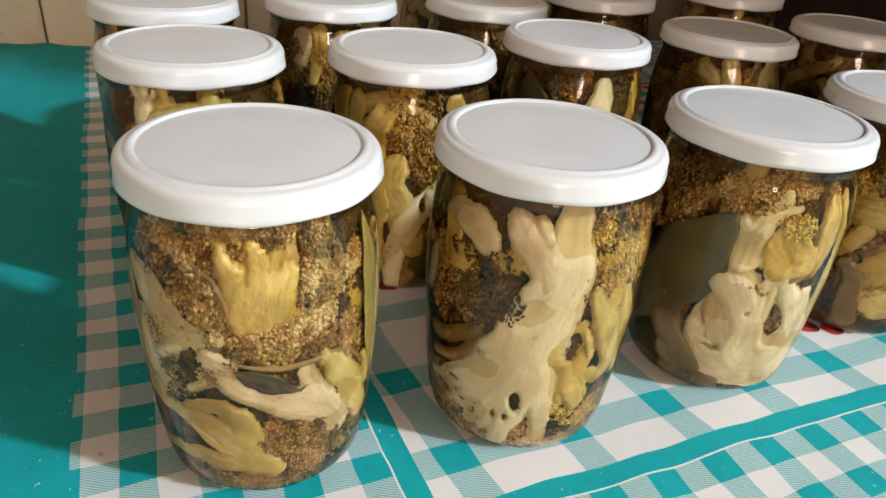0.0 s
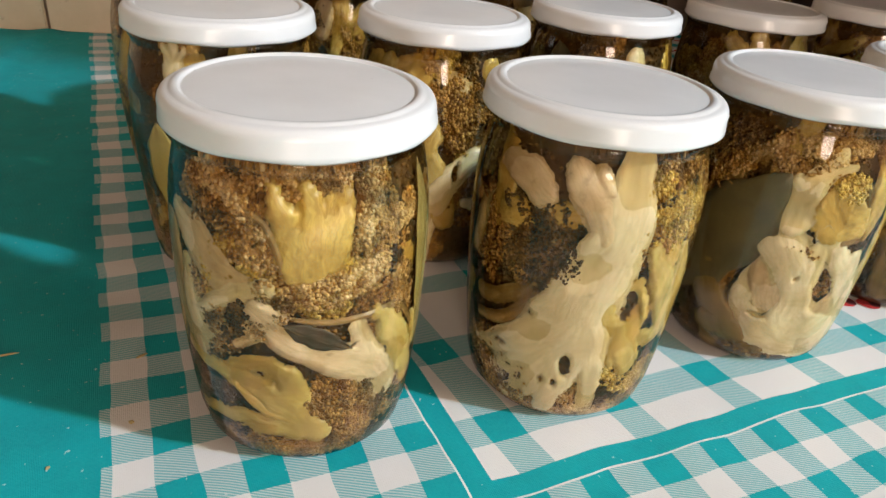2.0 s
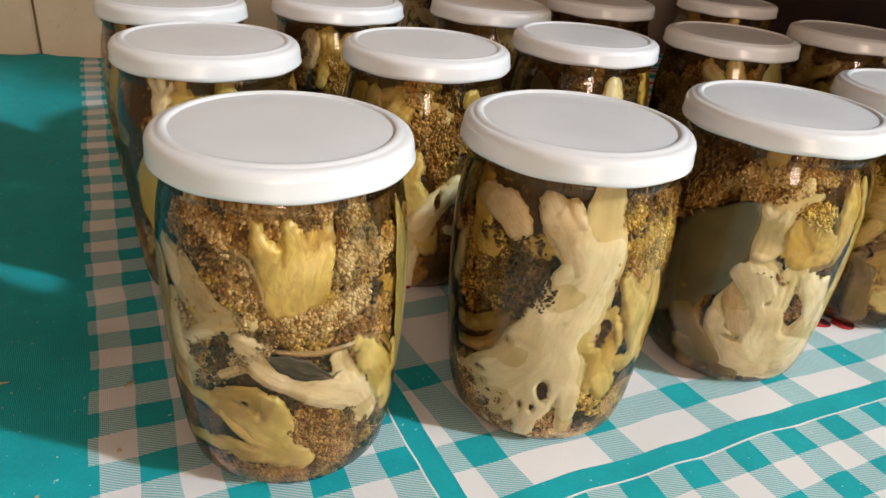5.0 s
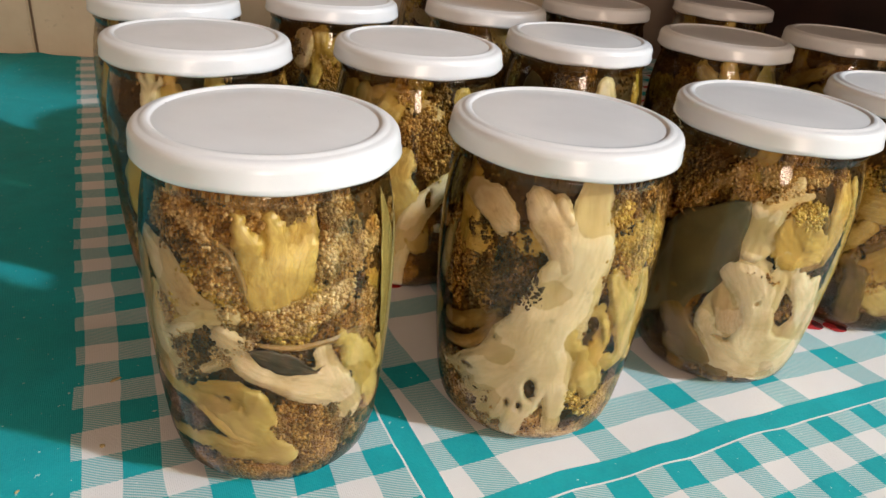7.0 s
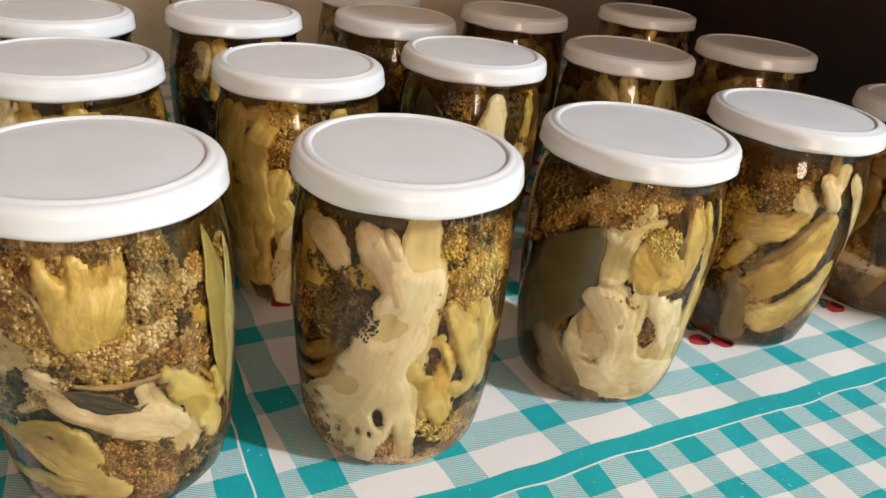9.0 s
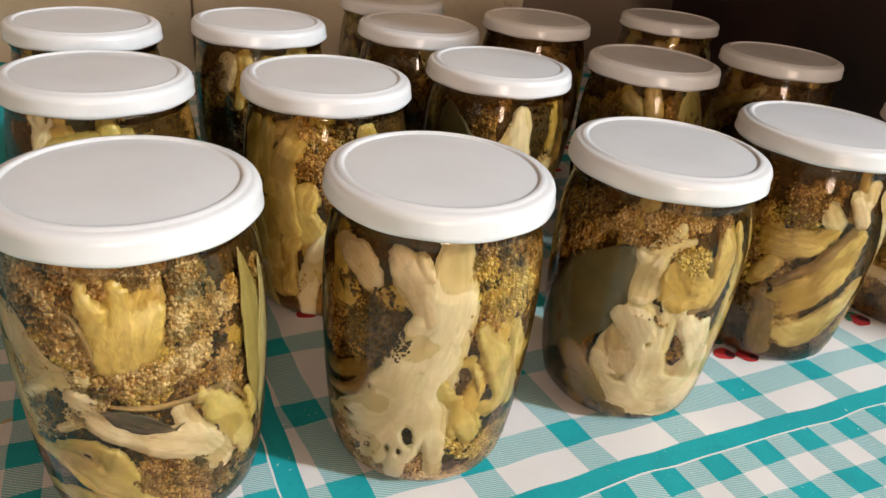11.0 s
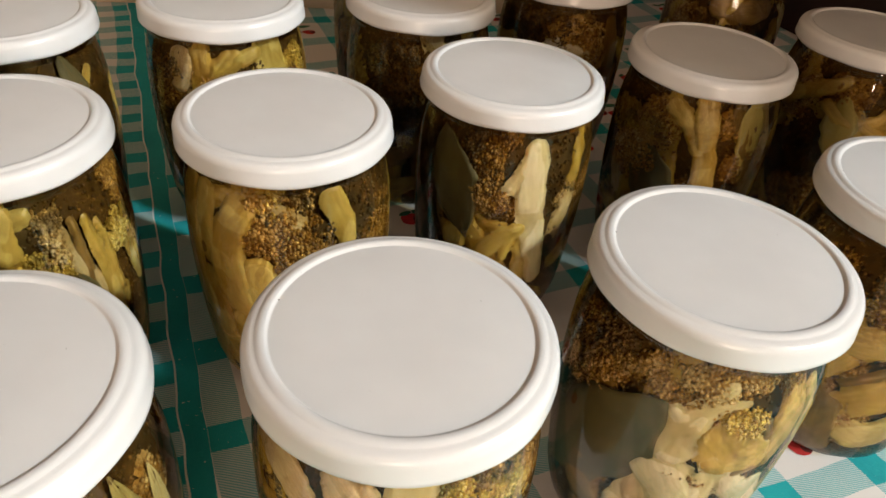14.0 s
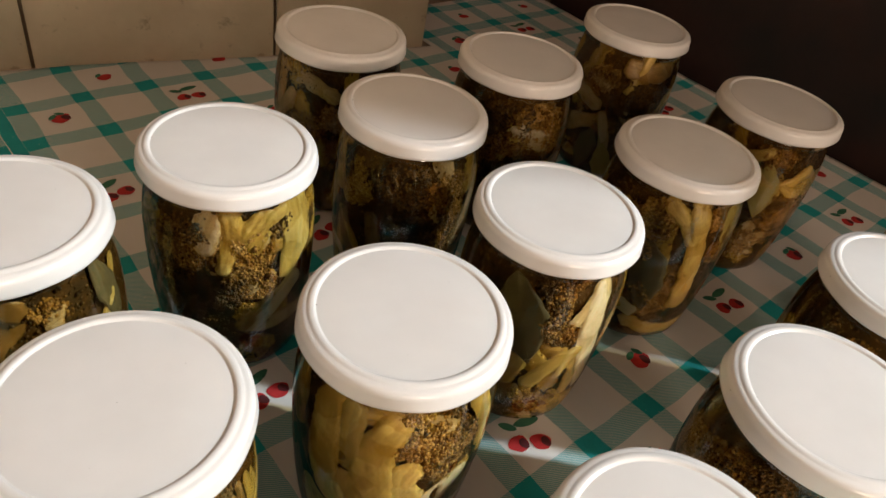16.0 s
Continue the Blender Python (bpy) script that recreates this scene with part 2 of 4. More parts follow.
    tealc = n.mix(n.math("MULTIPLY", grain, 0.6), tealc, (0.03, 0.43, 0.45))
    lint = n.noise(co, 480, 2, 0.4)
    tealc = n.mix(n.ramp(lint, [(0.735, (0, 0, 0)), (0.76, (0.8, 0.8, 0.8))]), tealc, (0.55, 0.66, 0.62))
    whitec = n.mix(n.math("MULTIPLY", fade, 0.6), (0.80, 0.76, 0.73), (0.70, 0.66, 0.62))
    n.colour(n.mix(dye, whitec, tealc))
    threads = n.math("ADD", n.math("SINE", n.math("MULTIPLY", a, 9000.0)), n.math("SINE", n.math("MULTIPLY", b, 9000.0)))
    n.bump(n.math("ADD", n.math("MULTIPLY", threads, 0.15), grain), 0.35, 0.0006)
    return n.set(0.9)


def tile_material():
    n = Nodes("glazed_cream_tile")
    blot = n.noise(n.coords(), 9, 5, 0.65)
    c = n.mix(n.ramp(blot, [(0.35, (0, 0, 0)), (0.75, (1, 1, 1))]), (0.74, 0.61, 0.45), (0.58, 0.45, 0.30))
    spots = n.noise(n.coords(), 60, 4, 0.7)
    c = n.mix(n.ramp(spots, [(0.62, (0, 0, 0)), (0.75, (0.7, 0.7, 0.7))]), c, (0.33, 0.23, 0.14))
    n.colour(c)
    n.bump(blot, 0.15, 0.002)
    return n.set(0.3)


def rough_paint(name, light, dark, scale=6, rough=0.8):
    n = Nodes(name)
    f = n.noise(n.coords(), scale, 5, 0.6)
    n.colour(n.mix(n.ramp(f, [(0.3, (0, 0, 0)), (0.7, (1, 1, 1))]), light, dark))
    n.bump(n.noise(n.coords(), scale * 30, 3), 0.2, 0.002)
    return n.set(rough)


WHITE, GLASS, BRINE, CLOTH, TILE = lid_material(), glass_material(), brine_material(), cloth_material(), tile_material()
GROUT = rough_paint("brown_grout", (0.30, 0.22, 0.15), (0.20, 0.14, 0.09), 40)
PLASTER = rough_paint("cream_plaster", (0.39, 0.30, 0.225), (0.33, 0.25, 0.185), 3)
BOARDS = rough_paint("brown_floor", (0.22, 0.14, 0.08), (0.14, 0.09, 0.05), 4, 0.5)
DARK = rough_paint("dark_stand_in_brown", (0.050, 0.017, 0.012), (0.007, 0.0055, 0.006), 5, 0.5)
TABLE = rough_paint("table_wood", (0.34, 0.22, 0.12), (0.24, 0.15, 0.08), 9, 0.5)
CRUMB = rough_paint("dry_crumb", (0.55, 0.42, 0.20), (0.40, 0.29, 0.12), 200)
RED = rough_paint("printed_red", (0.62, 0.035, 0.035), (0.45, 0.02, 0.025), 160, 0.9)
LEAFGREEN = rough_paint("printed_green", (0.06, 0.22, 0.13), (0.03, 0.14, 0.09), 160, 0.9)
DEEPRED = rough_paint("printed_dark_red", (0.13, 0.015, 0.02), (0.08, 0.012, 0.015), 160, 0.9)


# ---- mesh helpers ----
def raw_mesh(name, verts, faces, material=None):
    """A smooth mesh from numpy vertices and faces that all have the same number of corners."""
    verts, faces = np.asarray(verts, float), np.asarray(faces, int)
    me = bpy.data.meshes.new(name)
    k = faces.shape[1]
    me.vertices.add(len(verts)), me.loops.add(faces.size), me.polygons.add(len(faces))
    me.vertices.foreach_set("co", verts.ravel())
    me.loops.foreach_set("vertex_index", faces.ravel())
    me.polygons.foreach_set("loop_start", np.arange(len(faces)) * k)
    me.polygons.foreach_set("loop_total", np.full(len(faces), k))
    me.polygons.foreach_set("use_smooth", np.ones(len(faces), bool))
    me.update(calc_edges=True)
    if material:
        me.materials.append(material)
    return me


def part(name, me, parent, label=""):
    ob = new(name, me)
    ob.parent = parent
    if label:
        tagged(ob, label)
    return ob


def grid_faces(rows, cols, wrap=True):
    k = np.arange(cols if wrap else cols - 1)
    j = (k + 1) % cols
    return np.concatenate([np.stack([i * cols + k, i * cols + j, (i + 1) * cols + j, (i + 1) * cols + k], 1) for i in range(rows - 1)])


def lathe(name, profile, material, seg=72, wobble=None):
    p = np.array(profile)
    a = np.arange(seg) * 2 * math.pi / seg
    r, z = p[:, :1] * np.ones(seg), p[:, 1:] * np.ones(seg)
    if wobble is not None:
        r, z = wobble(r, z, a)
    v = np.stack([r * np.cos(a), r * np.sin(a), z], -1).reshape(-1, 3)
    return raw_mesh(name, v, grid_faces(len(p), seg), material)


def box(name, lo, hi, material, bevel=0.003):
    bm = bmesh.new()
    bmesh.ops.create_cube(bm, size=1)
    for v in bm.verts:
        v.co = Vector([(l + h) / 2 + c * (h - l) for l, h, c in zip(lo, hi, v.co)])
    if bevel:
        bmesh.ops.bevel(bm, geom=bm.edges[:], offset=bevel, segments=2, affect="EDGES")
    me = bpy.data.meshes.new(name)
    bm.to_mesh(me)
    bm.free()
    me.materials.append(material)
    return me


# ---- room ----
TURNED = Matrix.Translation((0.025, 0.169, 0)) @ Matrix.Rotation(radians(24.1), 4, "Z")
WALL_B = 0.685


def setting(name, lo, hi, material, label, bevel=0.0):
    ob = tagged(new(name, box(name, lo, hi, material, bevel)), label, kind="structure")
    ob.matrix_world = TURNED
    return ob


setting("floor", (-1.6, -2.3, -0.80), (2.8, 1.2, -0.75), BOARDS, "brown wooden floor of the room")
WALL_TURN = Matrix.Translation((-0.19, 0.812, 0)) @ Matrix.Rotation(radians(10.7), 4, "Z")
WALL_END = 0.36


def wall_b(a):
    """Where the tiled wall meets the table, in the cloth's directions."""
    t = math.tan(radians(10.7 - 24.1))
    wa, wb = (-0.19 - 0.025) * CA + (0.812 - 0.169) * SA, 0.215 * SA + (0.812 - 0.169) * CA
    return min(0.80, wb + (a - wa) * t) if a < wa + WALL_END else WALL_B


wall = tagged(new("wall_back", box("wall_back", (-1.6, 0.004, -0.75), (WALL_END, 0.16, 1.75), GROUT, 0)), "back wall with cream glazed tiles and brown joints", kind="structure")
wall.matrix_world = WALL_TURN
setting("wall_recess", (0.30, WALL_B + 0.16, -0.75), (2.8, WALL_B + 0.26, 1.75), PLASTER, "plain cream plaster wall behind the table's far end")
setting("wall_front", (-1.6, -2.4, -0.75), (2.8, -2.3, 1.75), PLASTER, "plain cream plaster wall")
setting("wall_left", (-1.7, -2.3, -0.75), (-1.6, 1.4, 1.75), PLASTER, "plain cream plaster wall")
setting("wall_right", (2.8, -2.3, -0.75), (2.9, 1.2, 1.75), PLASTER, "plain cream plaster wall")
setting("ceiling", (-1.6, -2.3, 1.75), (2.8, 1.4, 1.80), PLASTER, "plain cream ceiling")

# a tall dark cupboard assumed at the table's end; its unseen corner blocks the bulb
cupboard = tagged(new("cupboard"), "tall dark cupboard assumed beside the table to block light from the back jars", "cupboard")
cupboard.matrix_world = TURNED @ Matrix.Translation((0, 0, -0.75))
part("body", box("body", (0.72, -0.326, 0.0), (1.22, 0.67, 2.1), DARK, 0.006), cupboard)
for j in range(2):
    d = part("door", box("door", (0.700, -0.324 + 0.495 * j, 0.06), (0.718, 0.167 + 0.495 * j, 2.06), DARK, 0.004), cupboard)
    part("door_handle", box("door_handle", (0.684, 0.13 + 0.09 * j, 1.0), (0.700, 0.145 + 0.09 * j, 1.14), DARK, 0.004), d)

# ---- table and cloth ----
table = tagged(new("table"), "plain wooden table under the checked tablecloth", "table")
table.matrix_world = TURNED
part("tabletop", box("tabletop", (-0.55, -0.42, -0.034), (0.665, 0.55, -0.004), TABLE, 0.004), table)
for a, b in ((-0.50, -0.37), (0.61, -0.37), (-0.50, 0.50), (0.61, 0.50)):
    part("leg", box("leg", (a - 0.03, b - 0.03, -0.75), (a + 0.03, b + 0.03, -0.034), TABLE, 0.004), table)

SPOTS = {
    "A1": (-0.0414, 0.2185), "A2": (0.0610, 0.2502), "A3": (0.1610, 0.2974), "A4": (0.2586, 0.3535), "A5": (0.3642, 0.3976),
    "B1": (-0.0997, 0.3354), "B2": (0.0031, 0.3653), "B3": (0.0962, 0.4254), "B4": (0.2025, 0.4753), "B5": (0.3127, 0.5310),
    "C1": (-0.1497, 0.4375), "C2": (-0.0575, 0.4855), "C3": (0.0463, 0.5232), "C4": (0.1389, 0.5910), "C5": (0.2662, 0.6570),
    "D1": (0.0216, 0.6222),
}
BASES = [((x - 0.025) * CA + (y - 0.169) * SA, -(x - 0.025) * SA + (y - 0.169) * CA) for x, y in SPOTS.values()]


def cloth_z(a, b):
    """Soft creases, pressed flat under the jars."""
    h = 0.0016 * noise.noise((a * 7, b * 11, 1.3)) + 0.0011 * noise.noise((a * 26, b * 19, 7.1))
    fold = 0.0022 * math.exp(-((a + 0.30 - 0.35 * (b - 0.3)) / 0.012) ** 2) * (1 if a < -0.1 else 0)
    h += 0.0012 * noise.noise((a * 42, b * 24, 3.3)) * math.exp(-(min(a, b) / 0.03) ** 2)
    if a < -0.08:
        h += 0.0011 * noise.noise((a * 9 + b * 6, b * 30 - a * 8, 4.4))
    near = min(math.hypot(a - p, b - q) for p, q in BASES)
    k = min(1.0, max(0.0, (near - 0.036) / 0.03))
    return (h + fold) * k - 0.0006


na, nb = 216, 196
ga, gb = np.linspace(-0.55, 0.668, na), np.linspace(0, 1, nb)
cv = []
for t in gb:
    for a in ga:
        b = -0.40 + t * (wall_b(a) - 0.003 + 0.40)
        cv.append((a, b, cloth_z(a, b)))
cloth = tagged(new("tablecloth", raw_mesh("tablecloth", cv, grid_faces(nb, na, False), CLOTH)), "teal and white checked cotton tablecloth printed with cherries", "tablecloth")
cloth.matrix_world = TURNED
hem = cloth.modifiers.new("thickness", "SOLIDIFY")
hem.thickness, hem.offset = 0.0012, -1


def blob(cx, cy, rx, ry, turn, n=18, rough=0.06, seed=0):
    out = []
    for k in range(n):
        t = 2 * math.pi * k / n
        r = 1 + rough * math.sin(3 * t + seed) + rough * 0.6 * math.sin(5 * t + 2 * seed)
        x, y = rx * r * math.cos(t), ry * r * math.sin(t)
        out.append((cx + x * math.cos(turn) - y * math.sin(turn), cy + x * math.sin(turn) + y * math.cos(turn)))
    return out


def print_motif(name, shapes, a, b, turn, label):
    """Flat dyed shapes on the cloth: a list of (material, outline, lift)."""
    verts, faces, which, mats = [], [], [], []
    for m, outline, lift in shapes:
        if m not in mats:
            mats.append(m)
        i = len(verts)
        pts = [(sum(p[0] for p in outline) / len(outline), sum(p[1] for p in outline) / len(outline))] + outline
        for x, y in pts:
            u, v = a + x * math.cos(turn) - y * math.sin(turn), b + x * math.sin(turn) + y * math.cos(turn)
            verts.append((u, v, cloth_z(u, v) + 0.00025 + lift))
        n = len(outline)
        for k in range(n):
            faces.append((i, i + 1 + k, i + 1 + (k + 1) % n))
            which.append(mats.index(m))
    me = raw_mesh(name, verts, faces)
    for m in mats:
        me.materials.append(m)
    me.polygons.foreach_set("material_index", which)
    return part(name, me, cloth, label)


def leaf_outline(cx, cy, length, width, turn):
    out = []
    for k in range(16):
        t = 2 * math.pi * k / 16
        x, y = length / 2 * math.cos(t), width / 2 * math.sin(t) * (0.6 + 0.4 * abs(math.sin(t)))
        out.append((cx + x * math.cos(turn) - y * math.sin(turn), cy + x * math.sin(turn) + y * math.cos(turn)))
    return out


prints = random.Random(5)
for k in range(0, 12):
    for m in range(0, 12):
        if k % 2 != m % 2:
            continue
        b = FIRST_B + PERIOD * (m + 0.5)
        a = FIRST_A + PERIOD * (k + 0.5) - min(0.012, 0.1 * b)
        turn, sd = prints.uniform(-0.4, 0.4), prints.uniform(0, 6)
        if k % 2 == 1:
            print_motif("fruit_print", [(RED, blob(0, 0, 0.0065, 0.0048, 0.2, seed=sd), 0), (LEAFGREEN, leaf_outline(-0.003, 0.005, 0.007, 0.004, 0.6), 0.0001)], a, b, turn, "single printed red fruit")
        elif ((k + m) // 2) % 2 == 1:
            print_motif("strawberry_print", [(RED, blob(0, 0, 0.0075, 0.0060, 0.3, seed=sd), 0), (DEEPRED, blob(0.0035, -0.001, 0.003, 0.0042, 0.2, 12, seed=sd), 0.0001),
                        (LEAFGREEN, leaf_outline(-0.004, 0.0055, 0.009, 0.0045, 0.5), 0.0002), (LEAFGREEN, leaf_outline(0.003, 0.0065, 0.008, 0.004, 2.2), 0.0002)], a, b, turn, "printed strawberry with green leaves")
        else:
            print_motif("cherry_print", [(RED, blob(-0.0075, -0.004, 0.0062, 0.0052, 0.2, seed=sd), 0), (RED, blob(0.0055, -0.005, 0.0062, 0.0052, -0.2, seed=sd + 1), 0.0001),
                        (DEEPRED, blob(-0.0045, -0.0045, 0.0026, 0.0035, 0.3, 12, seed=sd), 0.0002), (DEEPRED, blob(0.0085, -0.0055, 0.0026, 0.0035, 0.3, 12, seed=sd), 0.0002),
                        (LEAFGREEN, leaf_outline(0.002, 0.009, 0.017, 0.006, 0.15), 0.0003), (LEAFGREEN, leaf_outline(-0.010, 0.0075, 0.011, 0.005, -0.5), 0.0003)], a, b, turn, "pair of printed cherries with leaves")

# ---- jars ----
H = 0.1272
PROFILE = [(0.0001, 0.0025), (0.022, 0.002), (0.028, 0.0), (0.033, 0.0015), (0.0368, 0.006), (0.0388, 0.014), (0.0400, 0.024), (0.0410, 0.034), (0.0418, 0.045), (0.0425, 0.057),
           (0.0430, 0.072), (0.0429, 0.084), (0.0424, 0.093), (0.0414, 0.101), (0.0402, 0.107), (0.0393, 0.111), (0.0391, 0.1125), (0.0402, 0.1138), (0.0402, 0.1155), (0.0391, 0.1168), (0.0391, 0.1225), (0.036, 0.1235), (0.0001, 0.1235)]
WALL = np.array(PROFILE)
INNER = 0.0013


def inner_radius(z):
    return np.interp(z, WALL[2:17, 1], WALL[2:17, 0]) - INNER


def wrap(uvw):
    """From along the jar's wall, up it and out from it, in millimetres, to the jar's own metres."""
    u, z, out = uvw[:, 0], np.clip(uvw[:, 1], 2.6, 119.0) / 1000, uvw[:, 2] / 1000
    r = np.maximum(inner_radius(z) + np.minimum(out, -0.0002), 0.001)
    phi = u / 42.0 - math.pi / 2
    return np.stack([r * np.cos(phi), r * np.sin(phi), z], 1)


def lugs(r, z, a):
    skirt = (z < H - 0.006) * 1.0
    return r + skirt * 0.00025 * np.cos(8 * a) * (r > 0.03), z + (z < H - 0.0088) * 0.0003 * np.cos(8 * a + 0.6)


LID = lathe("lid", [(0.0001, H - 0.0008), (0.018, H - 0.0008), (0.0352, H - 0.0008), (0.0355, H - 0.00085), (0.0358, H - 0.0007), (0.0362, H - 0.0003), (0.0367, H), (0.0376, H - 0.00005), (0.0383, H - 0.0002), (0.0389, H - 0.0006), (0.0393, H - 0.0008), (0.0399, H - 0.0009), (0.0409, H - 0.0012), (0.0417, H - 0.0018), (0.0423, H - 0.0028), (0.0427, H - 0.0042),
                    (0.0428, H - 0.0072), (0.0431, H - 0.0082), (0.0432, H - 0.0095), (0.0425, H - 0.0103), (0.0412, H - 0.0100)], WHITE, 120, lugs)
JAR_GLASS = lathe("glass", PROFILE, GLASS, 96)


def brine_layers():
    """The brine in three nested layers, so that what lies deeper in it looks darker and more amber."""
    verts, faces = [], []
    for depth in (0.0, 0.0013, 0.0029):
        me = lathe("brine", [(0.0001, 0.0036 + depth), (0.024, 0.0034 + depth), (0.0312 - depth, 0.0037 + depth)] + [(r - 0.00138 - depth, z + 0.0006 + depth * (z < 0.03)) for r, z in PROFILE[4:16]]
                   + [(0.0376 - depth, 0.1195 - depth), (0.0001, 0.1195 - depth)], None, 64)
        k = sum(len(v) for v in verts)
        co = np.zeros(len(me.vertices) * 3)
        me.vertices.foreach_get("co", co)
        verts.append(co.reshape(-1, 3))
        faces.append(np.array([p.vertices[:] for p in me.polygons]) + k)
        bpy.data.meshes.remove(me)
    return raw_mesh("brine", np.concatenate(verts), np.concatenate(faces), BRINE)


JAR_BRINE = brine_layers()

bm = bmesh.new()
bmesh.ops.create_icosphere(bm, subdivisions=1, radius=1)
ICO = np.array([v.co[:] for v in bm.verts])
ICO_FACES = np.array([[v.index for v in f.verts] for f in bm.faces])
bm.free()


def lumpy(points, size, amount, seed):
    return np.array([noise.noise((p[0] / size + seed, p[1] / size, p[2] / size - seed)) * amount for p in points])


def wavy(x, y, size, gen):
    """Smooth uneven waves of about one unit over a plane, of that grain."""
    out = np.zeros_like(x)
    for _ in range(7):
        t, f, ph = gen.uniform(0, 2 * math.pi), gen.uniform(0.6, 1.7) / size, gen.uniform(0, 2 * math.pi)
        out += np.sin(2 * math.pi * f * (x * math.cos(t) + y * math.sin(t)) * 0.5 + ph)
    return out / 2.6


def spline(points, n):
    """A smooth line through points, n samples."""
    p = np.array([points[0]] + list(points) + [points[-1]], float)
    if len(points) == 1:
        return np.array([points[0], (points[0][0] + 0.1, *points[0][1:])], float)
    if len(points) == 2:
        t = np.linspace(0, 1, n)[:, None]
        return p[1] * (1 - t) + p[2] * t
    out = []
    for s_ in np.linspace(0, len(points) - 1 - 1e-6, n):
        i, t = int(s_), s_ % 1
        a, b, c, d = p[i], p[i + 1], p[i + 2], p[i + 3]
        out.append(0.5 * (2 * b + (c - a) * t + (2 * a - 5 * b + 4 * c - d) * t * t + (3 * b - a - 3 * c + d) * t ** 3))
    return np.array(out)


def grown(x, y, branches, holes=(), blend=3.0):
    """How far each place lies outside a piece grown from branches that melt into one another, with the way along and across the nearest branch."""
    best, along, across = np.full(x.shape, 1e3), np.zeros_like(x), np.zeros_like(x)
    total = np.full(x.shape, 1e3)
    for pts in branches:
        line, run = spline(pts, 4 * len(pts) + 1), 0.0
        mine = np.full(x.shape, 1e3)
        for (x0, y0, w0), (x1, y1, w1) in zip(line[:-1], line[1:]):
            dx, dy = x1 - x0, y1 - y0
            ln = math.hypot(dx, dy) + 1e-6
            t = np.clip(((x - x0) * dx + (y - y0) * dy) / ln ** 2, 0, 1)
            d = np.hypot(x - x0 - t * dx, y - y0 - t * dy) - np.maximum(0.3, w0 + (w1 - w0) * t) / 2
            mine = np.minimum(mine, d)
            near = d < best
            best = np.where(near, d, best)
            along = np.where(near, run + t * ln, along)
            across = np.where(near, ((x - x0) * dy - (y - y0) * dx) / ln, across)
            run += ln
        k = np.clip(0.5 + 0.5 * (total - mine) / blend, 0, 1)
        total = total * (1 - k) + mine * k - blend * k * (1 - k) * (total < 900)
    for hx, hy, rx, ry in holes:
        q = (np.hypot((x - hx) / rx, (y - hy) / ry) - 1) * min(rx, ry)
        total = np.maximum(total, -q)
    return total, along, across, best


def slab(branches, holes, gen, step, rough, thick, lay, relief, ridge=0.0, uneven=0.1):
    """A closed soft-edged piece pressed against the jar's wall. Returns vertices, quads, ways along and across, and a height finder."""
    flatpts = np.array([p for b in branches for p in b])
    pad = flatpts[:, 2].max() / 2 + 2 * rough + 3
    lo, hi = flatpts[:, :2].min(0) - pad, flatpts[:, :2].max(0) + pad
    nx, ny = (np.ceil((hi - lo) / step).astype(int) + 1)
    gx, gy = np.meshgrid(lo[0] + step * np.arange(nx), lo[1] + step * np.arange(ny))
    seed = int(gen.integers(1 << 30))

    def field(x, y):
        g = np.random.default_rng(seed)
        wx = x + rough * (0.8 * wavy(x, y, 9, g) + 0.4 * wavy(x, y, 2.6, g) + 0.3 * wavy(x, y, 1.1, g))
        wy = y + rough * (0.8 * wavy(x, y, 9, g) + 0.4 * wavy(x, y, 2.6, g) + 0.3 * wavy(x, y, 1.1, g))
        return grown(wx, wy, branches, holes)

    def height(d, x, y, along, across, best):
        g = np.random.default_rng(seed + 1)
        s_ = np.clip(-d / thick, 0, 1)
        h = np.sqrt(1 - (1 - s_) ** 2)
        crest = np.sqrt(1 - (1 - np.clip(-best / 3.5, 0, 1)) ** 2) - 1
        swell = relief * (0.8 * (wavy(x, y, 17, g) - 0.5) + uneven * wavy(x, y, 4, g) + 0.05 * wavy(along * 0.10, across, 2.2, g)) * h
        return h, -0.35 - lay - thick * (1 - h) + np.minimum(swell, 0.2) + ridge * crest * h

    d, al, ac, best = field(gx, gy)
    slope_y, slope_x = np.gradient(d, step)
    norm = slope_x ** 2 + slope_y ** 2 + 1e-6
    rim = np.abs(d) < 0.9 * step
    px, py = np.where(rim, gx - d * slope_x / norm * 0.95, gx), np.where(rim, gy - d * slope_y / norm * 0.95, gy)
    dd = np.where(rim, -0.0, d)
    inside = dd <= 0
    cell = inside[:-1, :-1] & inside[1:, :-1] & inside[:-1, 1:] & inside[1:, 1:]
    cell &= (d[:-1, :-1] + d[1:, :-1] + d[:-1, 1:] + d[1:, 1:]) < 0
    iy, ix = np.nonzero(cell)
    quads = np.stack([iy * nx + ix, iy * nx + ix + 1, (iy + 1) * nx + ix + 1, (iy + 1) * nx + ix], 1)
    h, out = height(dd, px, py, al, ac, best)
    front = np.stack([px, py, out], -1).reshape(-1, 3)
    back = np.stack([px, py, -0.35 - lay - thick * (1 + 0.8 * h)], -1).reshape(-1, 3)
    both = np.concatenate([quads, quads[:, ::-1] + nx * ny])
    used, at = np.unique(both, return_inverse=True)
    uv = np.stack([al.ravel(), ac.ravel()], 1)
    return np.concatenate([front, back])[used], at.reshape(-1, 4), np.concatenate([uv, uv])[used], (field, height, lo, hi)


def with_ways(me, faces, uv):
    layer = me.uv_layers.new(name="ways")
    layer.data.foreach_set("uv", (uv[faces.ravel()] / 1000).ravel())
    return me


